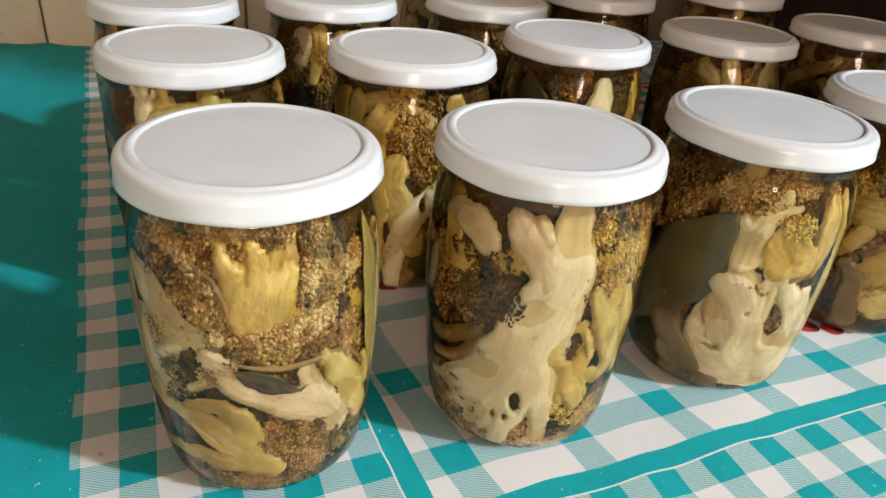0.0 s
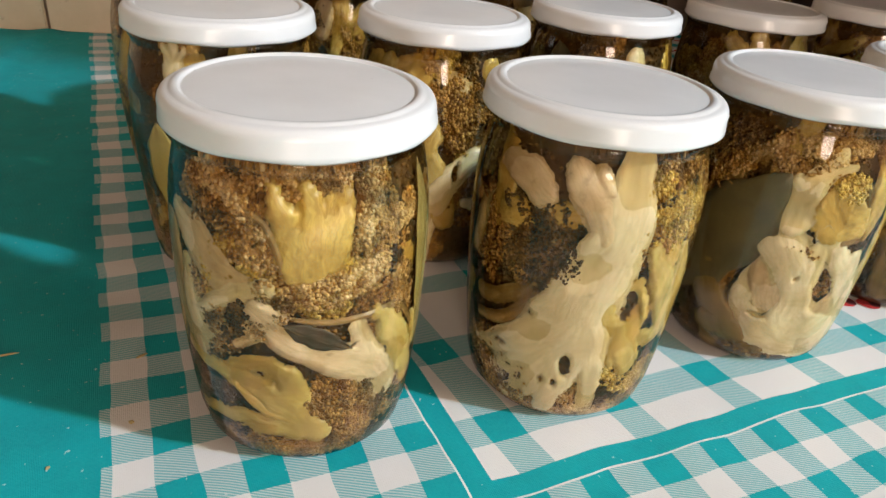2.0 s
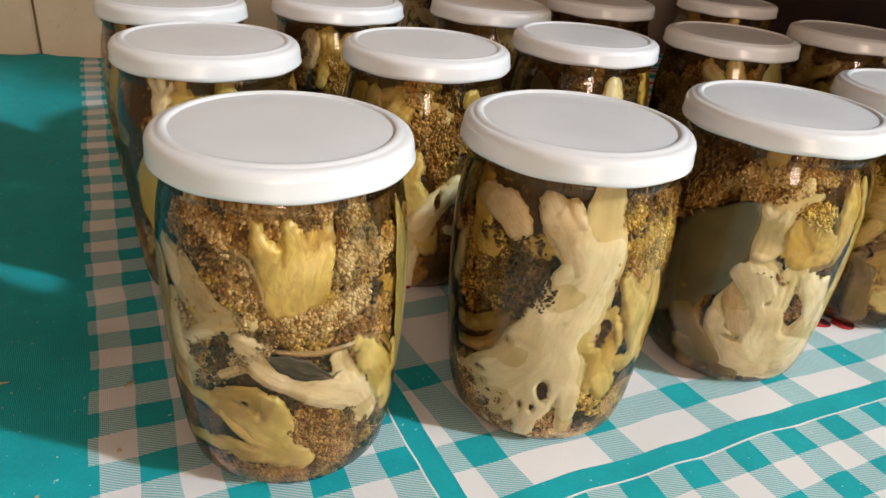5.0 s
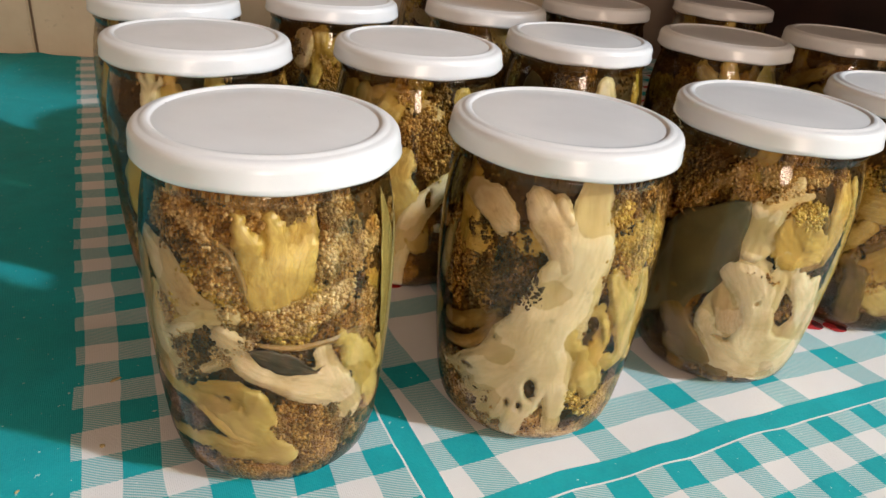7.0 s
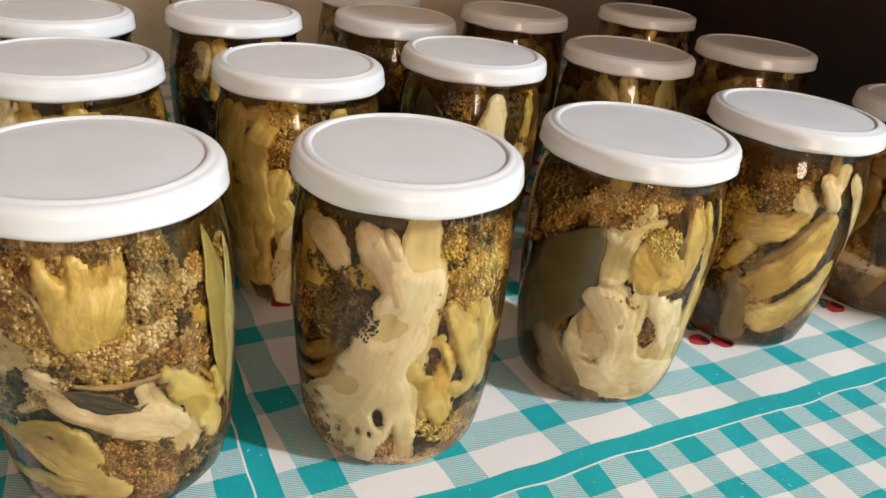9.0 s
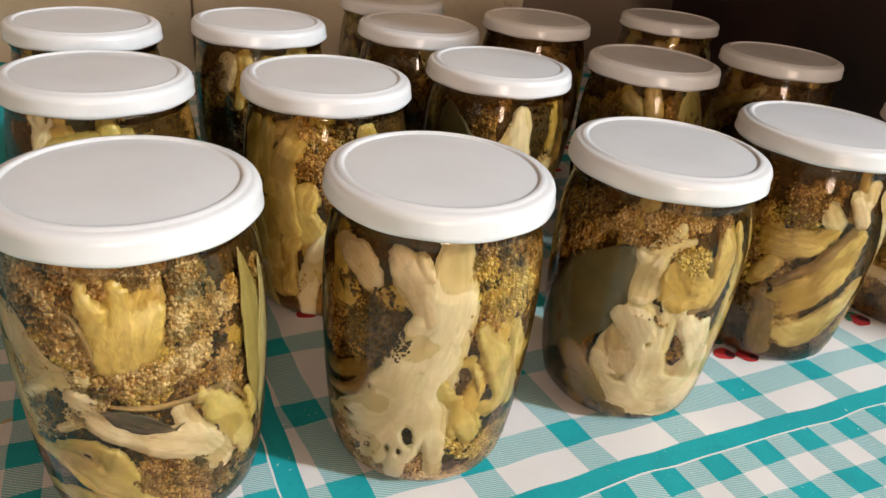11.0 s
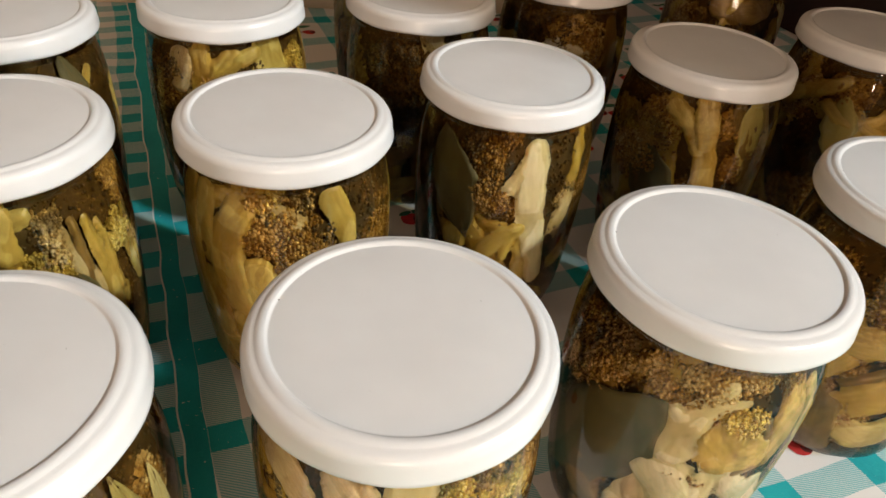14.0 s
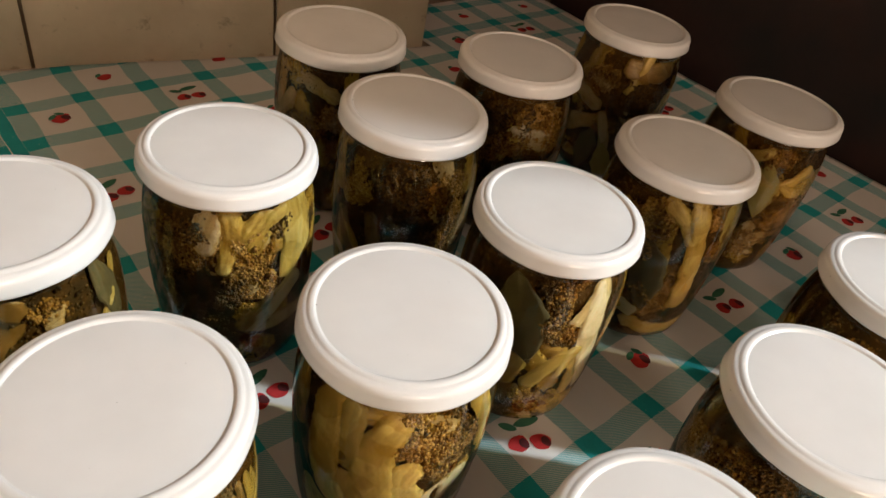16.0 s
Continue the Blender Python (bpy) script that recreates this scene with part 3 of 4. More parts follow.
def flesh(rng, branches, kind, lay, holes=(), step=0.9, wide=1.1):
    """A cut stalk or branching floret base: smooth flesh whose branches melt into one another."""
    gen = np.random.default_rng(int(rng.random() * 1e9))
    widest = max(p[2] for b in branches for p in b)
    thick = min(max(0.5 * widest, 0.5), 1.3 if kind in ("crm", "pal") else 2.0)
    step = min(step, max(0.4, 0.16 * widest))
    branches = [[(u, z, w * wide + 0.3 * (w > 4)) for u, z, w in b] for b in branches]
    v, q, uv, _ = slab(branches, holes, gen, step, min(0.9, 0.085 * widest) if kind in ("yel", "grn", "olv") else min(0.6, 0.06 * widest), thick, lay, 1.1, 1.9, 0.04)
    return with_ways(raw_mesh("stalk", wrap(v), q, STALKS[kind]), q, uv)


def stalk(rng, points, kind, lay):
    return flesh(rng, [points], kind, lay)


def bud_mass(rng, branches, kind, grain, lay=0.0):
    """A broccoli crown pressed against the glass: an uneven mass covered with small round buds."""
    gen = np.random.default_rng(int(rng.random() * 1e9))
    v, q, uv, (field, height, lo, hi) = slab([[(u, z, w * 1.2) for u, z, w in b] for b in branches], (), gen, 1.3, 1.6, 3.6, lay + 1.3, 1.7, 0.0, 0.5)
    n = int((hi[0] - lo[0]) * (hi[1] - lo[1]) / grain ** 2 / 1.25)
    x, y = gen.uniform(lo[0], hi[0], n), gen.uniform(lo[1], hi[1], n)
    d, al, ac, best = field(x, y)
    keep = d < gen.uniform(-0.9, 0.7, n)
    x, y, d, al, ac, best = x[keep], y[keep], np.minimum(d[keep], -0.15), al[keep], ac[keep], best[keep]
    h, out = height(d, x, y, al, ac, best)
    g = grain * gen.uniform(0.5, 1.2, len(x)) ** 1.0
    z = np.minimum(out + gen.uniform(-0.4, 1.1, len(x)), -0.75 * g - 0.1)
    c = np.stack([x, y, z], 1)
    stretch = gen.uniform(0.75, 1.25, (len(x), 1, 3))
    buds = (ICO[None] * stretch * g[:, None, None] + c[:, None]).reshape(-1, 3)
    tris = np.concatenate([q[:, :3], q[:, [0, 2, 3]], (ICO_FACES[None] + (len(v) + 12 * np.arange(len(x)))[:, None, None]).reshape(-1, 3)])
    return raw_mesh("floret", wrap(np.concatenate([v, buds])), tris, HEADS[kind])


def floret_head(rng, u, z, ru, rz, kind, grain, lay=0.0):
    """A single crown, a little wider than high or the other way."""
    w, long = 2 * min(ru, rz), abs(ru - rz)
    ends = ((u - long, z, w * 0.9), (u + long, z, w)) if ru > rz else ((u, z - long, w * 0.9), (u, z + long, w))
    return bud_mass(rng, [ends], kind, grain, lay)


def leaf(rng, ends, width, kind, lay):
    """A pointed leaf with a raised midrib and a wavy rim, lying along the glass."""
    (u0, z0), (u1, z1) = ends
    n, k = 26, 9
    d = np.array([u1 - u0, z1 - z0], float)
    length = np.linalg.norm(d)
    d /= length
    side = np.array([d[1], -d[0]])
    s0 = rng.uniform(0, 40)
    v = []
    for face in (0, 1):
        for i in range(n):
            t = i / (n - 1)
            w = width / 2 * max(0.02, math.sin(math.pi * t ** 0.85)) ** 0.95 * (1 + 0.07 * math.sin(17 * t + s0) + 0.05 * math.sin(31 * t))
            for j in range(k):
                q = 2 * j / (k - 1) - 1
                p = np.array([u0, z0]) + d * length * t + side * w * q
                rib = 0.35 * math.exp(-(q * 9) ** 2 * (w / width * 2 + 0.2)) + 0.12 * math.sin(18 * t + 5 * abs(q)) * (1 - abs(q))
                curl = -0.9 * q * q * noise.noise((t * 3 + s0, q, 0.5))
                v.append((p[0], p[1], -0.5 - lay + rib + curl - 0.45 * face))
    v = np.array(v)
    f = grid_faces(n, k, False)
    rim = []
    m = n * k
    edge = list(range(k)) + [i * k + k - 1 for i in range(1, n)] + [(n - 1) * k + j for j in range(k - 2, -1, -1)] + [i * k for i in range(n - 2, 0, -1)]
    for a, b in zip(edge, edge[1:] + edge[:1]):
        rim.append((a, b, b + m, a + m))
    return raw_mesh("bay_leaf", wrap(v), np.concatenate([f[:, ::-1], f + m, np.array(rim)]), LEAVES[kind])


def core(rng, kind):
    """The packed middle of the jar: crowns pressed side by side, covered with buds. Its colour carries the shade of the
    gaps.
    """
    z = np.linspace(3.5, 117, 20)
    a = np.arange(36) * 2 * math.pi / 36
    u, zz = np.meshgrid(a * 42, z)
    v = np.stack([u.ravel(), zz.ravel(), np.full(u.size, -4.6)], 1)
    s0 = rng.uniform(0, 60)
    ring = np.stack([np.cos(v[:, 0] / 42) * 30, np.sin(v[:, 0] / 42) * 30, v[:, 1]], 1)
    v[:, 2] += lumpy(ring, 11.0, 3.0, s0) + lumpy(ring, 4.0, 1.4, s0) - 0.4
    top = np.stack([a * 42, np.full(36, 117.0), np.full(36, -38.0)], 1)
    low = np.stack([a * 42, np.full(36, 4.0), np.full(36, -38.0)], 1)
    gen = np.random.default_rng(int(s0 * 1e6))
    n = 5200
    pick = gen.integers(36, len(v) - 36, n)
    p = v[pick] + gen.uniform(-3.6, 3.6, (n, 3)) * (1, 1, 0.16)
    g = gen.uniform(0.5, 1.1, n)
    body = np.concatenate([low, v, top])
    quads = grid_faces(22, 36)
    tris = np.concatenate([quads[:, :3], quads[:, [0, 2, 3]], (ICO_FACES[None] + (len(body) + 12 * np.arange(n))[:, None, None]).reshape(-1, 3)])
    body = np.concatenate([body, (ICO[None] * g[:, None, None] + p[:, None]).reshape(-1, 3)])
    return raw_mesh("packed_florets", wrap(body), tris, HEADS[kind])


def S(kind, *points):
    return ("S", kind, points)


def F(kind, u, z, ru, rz):
    return ("F", kind, (u, z, ru, rz))


def C(kind, *branches, holes=()):
    return ("C", kind, (branches, holes))


def G(kind, *branches):
    return ("G", kind, branches)


def L(kind, a, b, width):
    return ("L", kind, (a, b, width))


def tree(kind, bud, u, z, turn, length, width, spread=0.55, n=4):
    """A branching floret: a stalk from (u, z) that splits into twigs with bud clusters at their ends."""
    t0 = radians(turn)
    fork = (u + length * 0.5 * math.cos(t0), z + length * 0.5 * math.sin(t0))
    arms, out = [((u, z, width), (u + length * 0.25 * math.cos(t0), z + length * 0.25 * math.sin(t0), width * 0.95), (*fork, width * 1.1))], []
    for k in range(n):
        t = t0 + spread * (2 * k / (n - 1) - 1)
        r = length * (0.52 if 0 < k < n - 1 else 0.42)
        end = (fork[0] + r * math.cos(t), fork[1] + r * math.sin(t))
        mid = (fork[0] + 0.45 * r * math.cos(t0 + 0.6 * (t - t0)), fork[1] + 0.45 * r * math.sin(t0 + 0.6 * (t - t0)))
        arms.append(((*fork, width * 0.6), (*mid, width * 0.45), (*end, width * 0.36)))
        if bud:
            out.append(F(bud, *end, length * 0.17, length * 0.15))
    return out + [C(kind, *arms)]


def at_random(rng, lo, hi, n):
    """A mixed packing for the part of a jar between two places along its wall."""
    out = []
    for k in range(n):
        u, z = rng.uniform(lo, hi), rng.uniform(12, 102)
        c = rng.random()
        if c < 0.42:
            out.append(F(rng.choice(["brn", "tan", "brn", "drk", "yel"]), round(u), round(z), rng.uniform(9, 17), rng.uniform(8, 15)))
        elif c < 0.58:
            out += tree(rng.choice(["yel", "grn", "crm", "pal"]), rng.choice(["tan", "brn", "yel"]), u, z, rng.choice([90, 75, 110, 255, 285, 20, 160]), rng.uniform(24, 36), rng.uniform(7, 11), 0.5, 3)
        elif c < 0.90:
            t, ln, w = rng.uniform(-0.6, 0.6) + (1.57 if rng.random() < 0.7 else 0.3), rng.uniform(24, 48), rng.uniform(6, 13)
            du, dz = ln / 2 * math.cos(t), ln / 2 * math.sin(t)
            out.append(S(rng.choice(["yel", "grn", "olv", "pal", "yel", "twg"]), (u - du, z - dz, w * rng.uniform(0.7, 1.3)), (u + rng.uniform(-4, 4), z, w), (u + du, z + dz, w * rng.uniform(0.6, 1.3))))
        else:
            out.append(L(rng.choice(["bay", "dol", "grn"]), (u, z + 22), (u + rng.uniform(-12, 12), z - 22), rng.uniform(12, 22)))
    return out


PACKED = {
    "B4": [
        S("yel", (-9, 112, 12), (-2, 82, 12), (4, 40, 13)), S("yel", (-27, 109, 9), (-15, 100, 9), (-6, 88, 8)), F("brn", -32, 97, 13, 12), L("dol", (-33, 86), (-18, 30), 26), S("olv", (10, 109, 10), (24, 80, 11), (32, 55, 11)), S("yel", (-25, 18, 10), (-2, 13, 10), (30, 16, 10)), F("brn", -40, 72, 12, 14),
        S("pur", (20, 100, 9), (26, 70, 9), (22, 40, 9)), F("brn", 12, 104, 12, 7)],
    "B5": [S("yel", (-30, 90, 8), (-10, 84, 8), (10, 96, 9)), S("yel", (-6, 84, 7), (10, 78, 7), (24, 86, 7)), F("brn", -20, 102, 15, 8), F("drk", 12, 104, 15, 7), F("brn", -2, 62, 16, 13), F("tan", 24, 66, 12, 12)],
    "C5": [S("twg", (-18, 104, 14), (0, 102, 16), (18, 104, 13)), F("drk", -6, 78, 22, 14), F("brn", 14, 54, 16, 14), S("pal", (-30, 60, 8), (-22, 40, 8), (-20, 20, 8))],
    "C4": [F("drk", -20, 98, 18, 11), F("brn", 10, 84, 16, 13), S("yel", (16, 62, 12), (20, 50, 13), (24, 40, 9)), F("drk", -10, 54, 18, 14)],
    "C3": [F("drk", -12, 96, 20, 12), F("brn", 16, 90, 15, 12), F("drk", 0, 66, 22, 12), S("olv", (-30, 70, 9), (-26, 40, 9)), S("olv", (6, 52, 9), (8, 24, 10))],
}
PACKED["A1"] = [
    C("pal", ((-46, 84, 12), (-42, 62, 13), (-32, 44, 9))),
    G("tan", ((-30, 72, 14), (-22, 56, 11), (-26, 44, 9))),
    G("brn", ((-24, 12, 9), (8, 9, 9), (30, 9, 8))),
    G("tan", ((44, 72, 12), (46, 58, 9))),
    C("pal", ((-40, 93, 7.5), (-29, 86, 12.9), (-19, 77, 10.9), (-9, 76, 7.1))),
    C("crm", ((-35, 77, 4.8), (-35, 60, 8.9), (-28, 51, 7.9)), ((-30, 62, 4.3), (-15, 72, 5.8), (-5, 76, 6.0))),
    G("tan", ((-26, 108, 8.8), (-3, 111, 7.5), (17, 111, 9.1), (27, 113, 5.0))),
    G("tan", ((-34, 103, 10.9), (-18, 99, 15.6), (-8, 90, 13.8), (-4, 84, 7.0))),
    G("brn", ((-28, 103, 7.1), (-8, 99, 8.5)), ((-20, 96, 5.3),)),
    G("gld", ((33, 106, 13.7), (34, 96, 18.3), (31, 90, 12.2))),
    G("gld", ((-5, 76, 8.9), (9, 75, 10.9), (23, 76, 8.9), (31, 80, 12.5))),
    G("brn", ((15, 33, 17.8), (30, 25, 19.5), (25, 17, 14.6)), ((52, 22, 10.8),)),
    G("drk", ((-14, 64, 9.3), (-18, 54, 7.7))),
    G("tan", ((-8, 62, 11.1), (1, 69, 7.2))),
    L("bay", (55, 109), (60, 34), 12),
    L("pal", (67, 100), (64, 25), 10),
    C("yel", ((-2, 107, 5.0), (2, 97, 8.4), (5, 85, 11.0)), ((10, 107, 6.0), (11, 96, 10.4), (11, 84, 12.1)), ((22, 107, 4.0), (19, 97, 7.4), (18, 83, 7.3)), ((17, 106, 2.7), (15, 98, 5.0))),
    C("twg", ((-10, 100, 1.4), (-4, 97, 1.9), (-0, 88, 2.1), (1, 82, 1.4))),
    C("pal", ((-8, 67, 7.3), (1, 59, 11.0), (16, 50, 11.3), (31, 42, 13.7), (41, 30, 8.3)), ((-0, 66, 5.4), (-7, 70, 4.3)), ((25, 61, 5.2), (31, 45, 9.7)), ((-6, 59, 3.7), (-15, 54, 3.1)), holes=((6, 63, 4.7, 2.4),)),
    L("drk", (1, 64), (23, 53), 8),
    C("twg", ((5, 66, 1.6), (16, 64, 2.2), (27, 64, 2.2), (42, 63, 2.3), (53, 49, 1.6))),
    C("grn", ((33, 63, 6.3), (44, 48, 11.1), (54, 28, 9.4)), ((53, 54, 3.6), (58, 40, 6.2))),
    C("grn", ((-40, 43, 4.9), (-22, 40, 6.8), (-6, 35, 10.7), (6, 24, 12.2), (13, 16, 7.5)), ((-17, 45, 5.1), (-3, 47, 6.9), (5, 35, 9.8)), ((-38, 18, 5.6), (-17, 21, 7.1), (3, 19, 9.5)), holes=((-25, 33, 4.9, 1.6),)),
    C("yel", ((-18, 37, 3.2), (-9, 29, 5.3), (3, 25, 6.1)))]
PACKED["A2"] = [
    G("drk", ((-34, 88, 14.1), (-22, 83, 21.8), (-17, 71, 18.1), (-33, 69, 12.5))),
    G("brn", ((-41, 82, 12.4), (-46, 62, 10.9)), ((-29, 65, 9.2),), ((-23, 90, 7.8),)),
    G("tan", ((18, 107, 9.5), (31, 106, 11.7), (57, 99, 6.4))),
    G("yel", ((19, 104, 11.4), (23, 93, 21.4), (40, 88, 18.5), (27, 82, 12.0))),
    G("tan", ((-46, 17, 7.2), (-36, 7, 7.2), (-21, 5, 6.8), (-1, 5, 6.3), (24, 5, 9.8), (44, 7, 14.7), (63, 11, 10.1))),
    G("yel", ((13, 29, 11.1), (30, 19, 13.1), (46, 26, 7.1))),
    C("olv", ((-48, 48, 6.8), (-32, 54, 6.0), (-20, 68, 3.7))),
    C("twg", ((-48, 38, 4.4), (-34, 43, 4.9), (-21, 58, 3.8))),
    C("grn", ((21, 79, 7.2), (29, 65, 11.7), (36, 46, 10.2), (30, 40, 7.5), (20, 44, 5.6)), ((38, 76, 7.5), (44, 53, 7.5), (43, 39, 6.9))),
    C("grn", ((9, 70, 8.0), (4, 57, 9.1), (14, 42, 9.5), (23, 28, 6.8)), ((12, 66, 3.2), (18, 67, 4.1), (22, 54, 3.4), (23, 40, 3.1), (26, 32, 3.1)), ((10, 46, 4.2), (13, 31, 4.4))),
    C("crm", ((8, 112, 11.1), (7, 101, 16.2), (6, 86, 20.1), (0, 70, 25.1), (-4, 54, 28.2)), ((-4, 54, 20.7), (-22, 40, 14.0), (-39, 29, 7.9), (-50, 26, 3.8)), ((-4, 54, 22.8), (-20, 31, 13.3), (-35, 19, 8.0)), ((-3, 51, 20.9), (-20, 18, 11.5), (-30, 8, 6.2)), ((-1, 51, 20.9), (-9, 18, 11.4), (-12, 7, 7.1)), ((1, 49, 16.8), (6, 29, 10.6), (7, 11, 7.0)), ((-12, 57, 12.4), (-21, 54, 4.6)), ((-12, 41, 19.4), (-28, 34, 11.2)), holes=((-5, 30, 2.0, 4.8), (-14, 21, 0.7, 1.8), (-22, 11, 0.7, 1.6), (-31, 17, 1.9, 0.7), (-35, 31, 2.3, 0.7), (-9, 21, 0.7, 1.6),)),
    G("tan", ((1, 18, 7.7), (-3, 12, 6.0))),
    G("tan", ((-44, 23, 4), (-35, 12, 5), (-21, 8, 5), (-4, 7, 4.5), (10, 9, 5))),
    G("tan", ((-38, 25, 2.8), (-28, 21, 1.8)), ((-20, 10, 3.3), (-13, 7, 2.8))),
    C("pal", ((-43, 103, 6.0), (-32, 102, 12.2), (-25, 97, 10.5))),
    C("pal", ((-14, 107, 8.3), (-11, 103, 11.7), (-4, 93, 10.6), (-1, 85, 7.3)), ((-5, 108, 4.8), (-2, 101, 4.5)))]
PACKED["A3"] = [
    C("pal", ((-12, 54, 20), (-6, 34, 24), (14, 22, 24), (24, 40, 14))),
    G("brn", ((-59, 82, 15.3), (-44, 82, 9.9)), ((21, 105, 9.7),)),
    G("drk", ((-56, 94, 15.0), (-43, 105, 12.0))),
    G("gld", ((-34, 99, 9.5), (-19, 101, 15.4), (-3, 106, 14.0), (8, 108, 10.4)), ((-19, 94, 8.5),)),
    L("dol", (-19, 94), (-64, 20), 36),
    C("olv", ((-44, 40, 16), (-34, 24, 16), (-20, 16, 10))),
    C("olv", ((-38, 16, 10.9), (-21, 15, 10.8), (-7, 9, 7.1))),
    C("yel", ((23, 101, 8.3), (24, 87, 12.5), (22, 73, 8.6))),
    G("yel", ((2, 94, 9.5), (9, 89, 12.1))),
    C("yel", ((1, 86, 10.5), (6, 78, 20.5), (15, 75, 12.4))),
    C("olv", ((14, 91, 4.4), (18, 80, 4.5))),
    C("twg", ((11, 67, 5.0), (21, 70, 5.6))),
    C("crm", ((-12, 75, 12.5), (-11, 86, 12.4), (-6, 97, 7.5), (-1, 105, 4.2)), ((-11, 85, 9.5), (-16, 92, 5.7)), ((-8, 92, 6.1), (-1, 98, 3.3), (5, 100, 2.4))),
    C("grn", ((30, 102, 6.0), (36, 79, 5.7), (34, 50, 7.5), (42, 18, 8.2)), ((43, 103, 2.6), (49, 77, 4.3), (44, 55, 3.8))),
    C("crm", ((-12, 61, 19.7), (-2, 43, 12.8), (2, 25, 21.2), (22, 18, 23.2), (30, 32, 16.4), (14, 58, 10.2), (2, 71, 8.8)), ((-16, 50, 14.1), (-23, 33, 9.4), (-11, 20, 14.9), (7, 13, 10.9)), ((2, 62, 8.9), (3, 44, 7.2), (5, 27, 10.6)), ((22, 59, 6.7), (27, 33, 13.6)), holes=((-12, 39, 4.1, 2.3), (10, 40, 2.1, 5.7), (-4, 49, 0.8, 0.8), (-14, 28, 3.1, 1.0),)),
    G("tan", ((-9, 62, 7.4), (-0, 60, 6.5)))]
PACKED["A4"] = [
    G("brn", ((-22, 94, 17.0), (-11, 99, 18.2)), ((-35, 86, 12.2),)),
    G("drk", ((7, 14, 13.6), (52, 13, 17.9)), ((-32, 23, 15.2),)),
    G("tan", ((-19, 94, 9.1), (-13, 91, 6.1))),
    C("yel", ((-27, 74, 17.3), (-13, 76, 14.2), (-2, 84, 8.0))),
    C("yel", ((-33, 50, 7.0), (-25, 63, 8.8))),
    C("grn", ((-18, 30, 13.1), (1, 23, 18.0), (18, 38, 15.4), (27, 52, 10.1))),
    C("yel", ((-19, 38, 14.9), (-4, 49, 18.0), (9, 63, 14.8), (15, 81, 8.3)), ((-3, 60, 7.0), (9, 78, 6.9))),
    C("twg", ((-21, 51, 4.4), (-5, 66, 5.7), (10, 84, 6.9))),
    C("olv", ((-19, 13, 15.4), (-22, 36, 11.7), (-28, 42, 8.4))),
    C("crm", ((-7, 95, 7.9), (-2, 89, 9.2))),
    C("pal", ((5, 102, 7.4), (12, 90, 7.5)), ((15, 107, 7.5), (12, 99, 6.2))),
    C("crm", ((25, 101, 7.7), (43, 63, 8.9), (43, 24, 10.7)))]
PACKED["B2"] = [
    C("yel", ((-30, 60, 14), (-28, 40, 14), (-22, 20, 12))),
    C("grn", ((-4, 62, 12), (2, 44, 13), (8, 30, 10))),
    G("tan", ((-12, 105, 8.5), (0, 105, 9.3)), ((14, 106, 11.4),)),
    G("brn", ((-5, 92, 15.4), (12, 92, 17.6), (25, 88, 10.2)), ((12, 76, 16.4),)),
    G("drk", ((-0, 100, 6.8),)),
    G("yel", ((17, 63, 9.4), (25, 66, 6.5))),
    C("yel", ((29, 106, 9.0), (34, 91, 7.4), (33, 78, 5.1))),
    C("grn", ((-30, 106, 7.5), (-30, 89, 8.2), (-28, 76, 6.1))),
    C("yel", ((-41, 102, 10.8), (-41, 82, 12.2), (-40, 61, 12.1), (-36, 48, 8.9))),
    C("yel", ((-4, 76, 10.1), (-8, 56, 8.6), (-16, 41, 9.0), (-15, 19, 8.6))),
    C("yel", ((-13, 100, 12.0), (-21, 84, 9.1), (-18, 66, 12.5), (-12, 54, 10.3)), ((-14, 90, 5.8), (-11, 69, 6.2))),
    C("grn", ((-48, 42, 7.8), (-40, 24, 14.4), (-34, 5, 10.4)), ((-33, 56, 6.5), (-31, 26, 7.1))),
    C("crm", ((21, 64, 8.6), (7, 50, 10.6), (-3, 27, 9.4), (-5, 5, 7.2)), ((48, 54, 5.6), (43, 37, 4.8), (19, 39, 4.6)), holes=((11, 56, 1.5, 4.3),))]
PACKED["B3"] = [
    G("drk", ((-17, 107, 12.1), (-9, 88, 11.5))),
    G("brn", ((-6, 105, 12.2), (-12, 82, 14.1), (4, 78, 11.9)), ((2, 113, 9.8),)),
    G("yel", ((-11, 28, 14.1), (10, 20, 17.5), (30, 14, 12.5))),
    C("yel", ((-23, 55, 9.6), (-24, 40, 7.1))),
    L("dol", (-36, 109), (-16, 56), 27),
    C("grn", ((8, 63, 7.5), (-4, 54, 7.5), (-11, 41, 7.7)), ((14, 58, 5.5), (14, 31, 6.9)), ((7, 57, 4.9), (3, 47, 3.8))),
    C("crm", ((14, 105, 9.1), (13, 83, 11.5), (19, 56, 8.9), (24, 32, 6.4)), ((8, 96, 6.1), (2, 87, 4.6)))]
PACKED["C2"] = [
    G("drk", ((-20, 97, 15.7),), ((-3, 61, 16.4),), ((24, 100, 13.1),)),
    G("brn", ((11, 86, 15.8), (3, 72, 16.1), (13, 67, 16.3))),
    G("tan", ((-13, 96, 10.4),)),
    C("pal", ((-14, 105, 10.3), (-15, 93, 7.9))),
    C("yel", ((-4, 110, 7.1), (-3, 96, 7.2), (-6, 80, 5.8)), ((1, 111, 4.6), (1, 91, 4.7)), ((12, 108, 5.6), (2, 95, 5.2)), ((18, 107, 6.7), (10, 101, 4.6))),
    C("grn", ((37, 108, 15), (37, 92, 17), (30, 72, 9))),
    C("yel", ((30, 109, 6), (18, 104, 6), (10, 92, 6))),
    C("crm", ((32, 62, 9), (20, 52, 9), (8, 40, 8))),
    C("grn", ((19, 55, 7.8), (4, 40, 8.0)))]
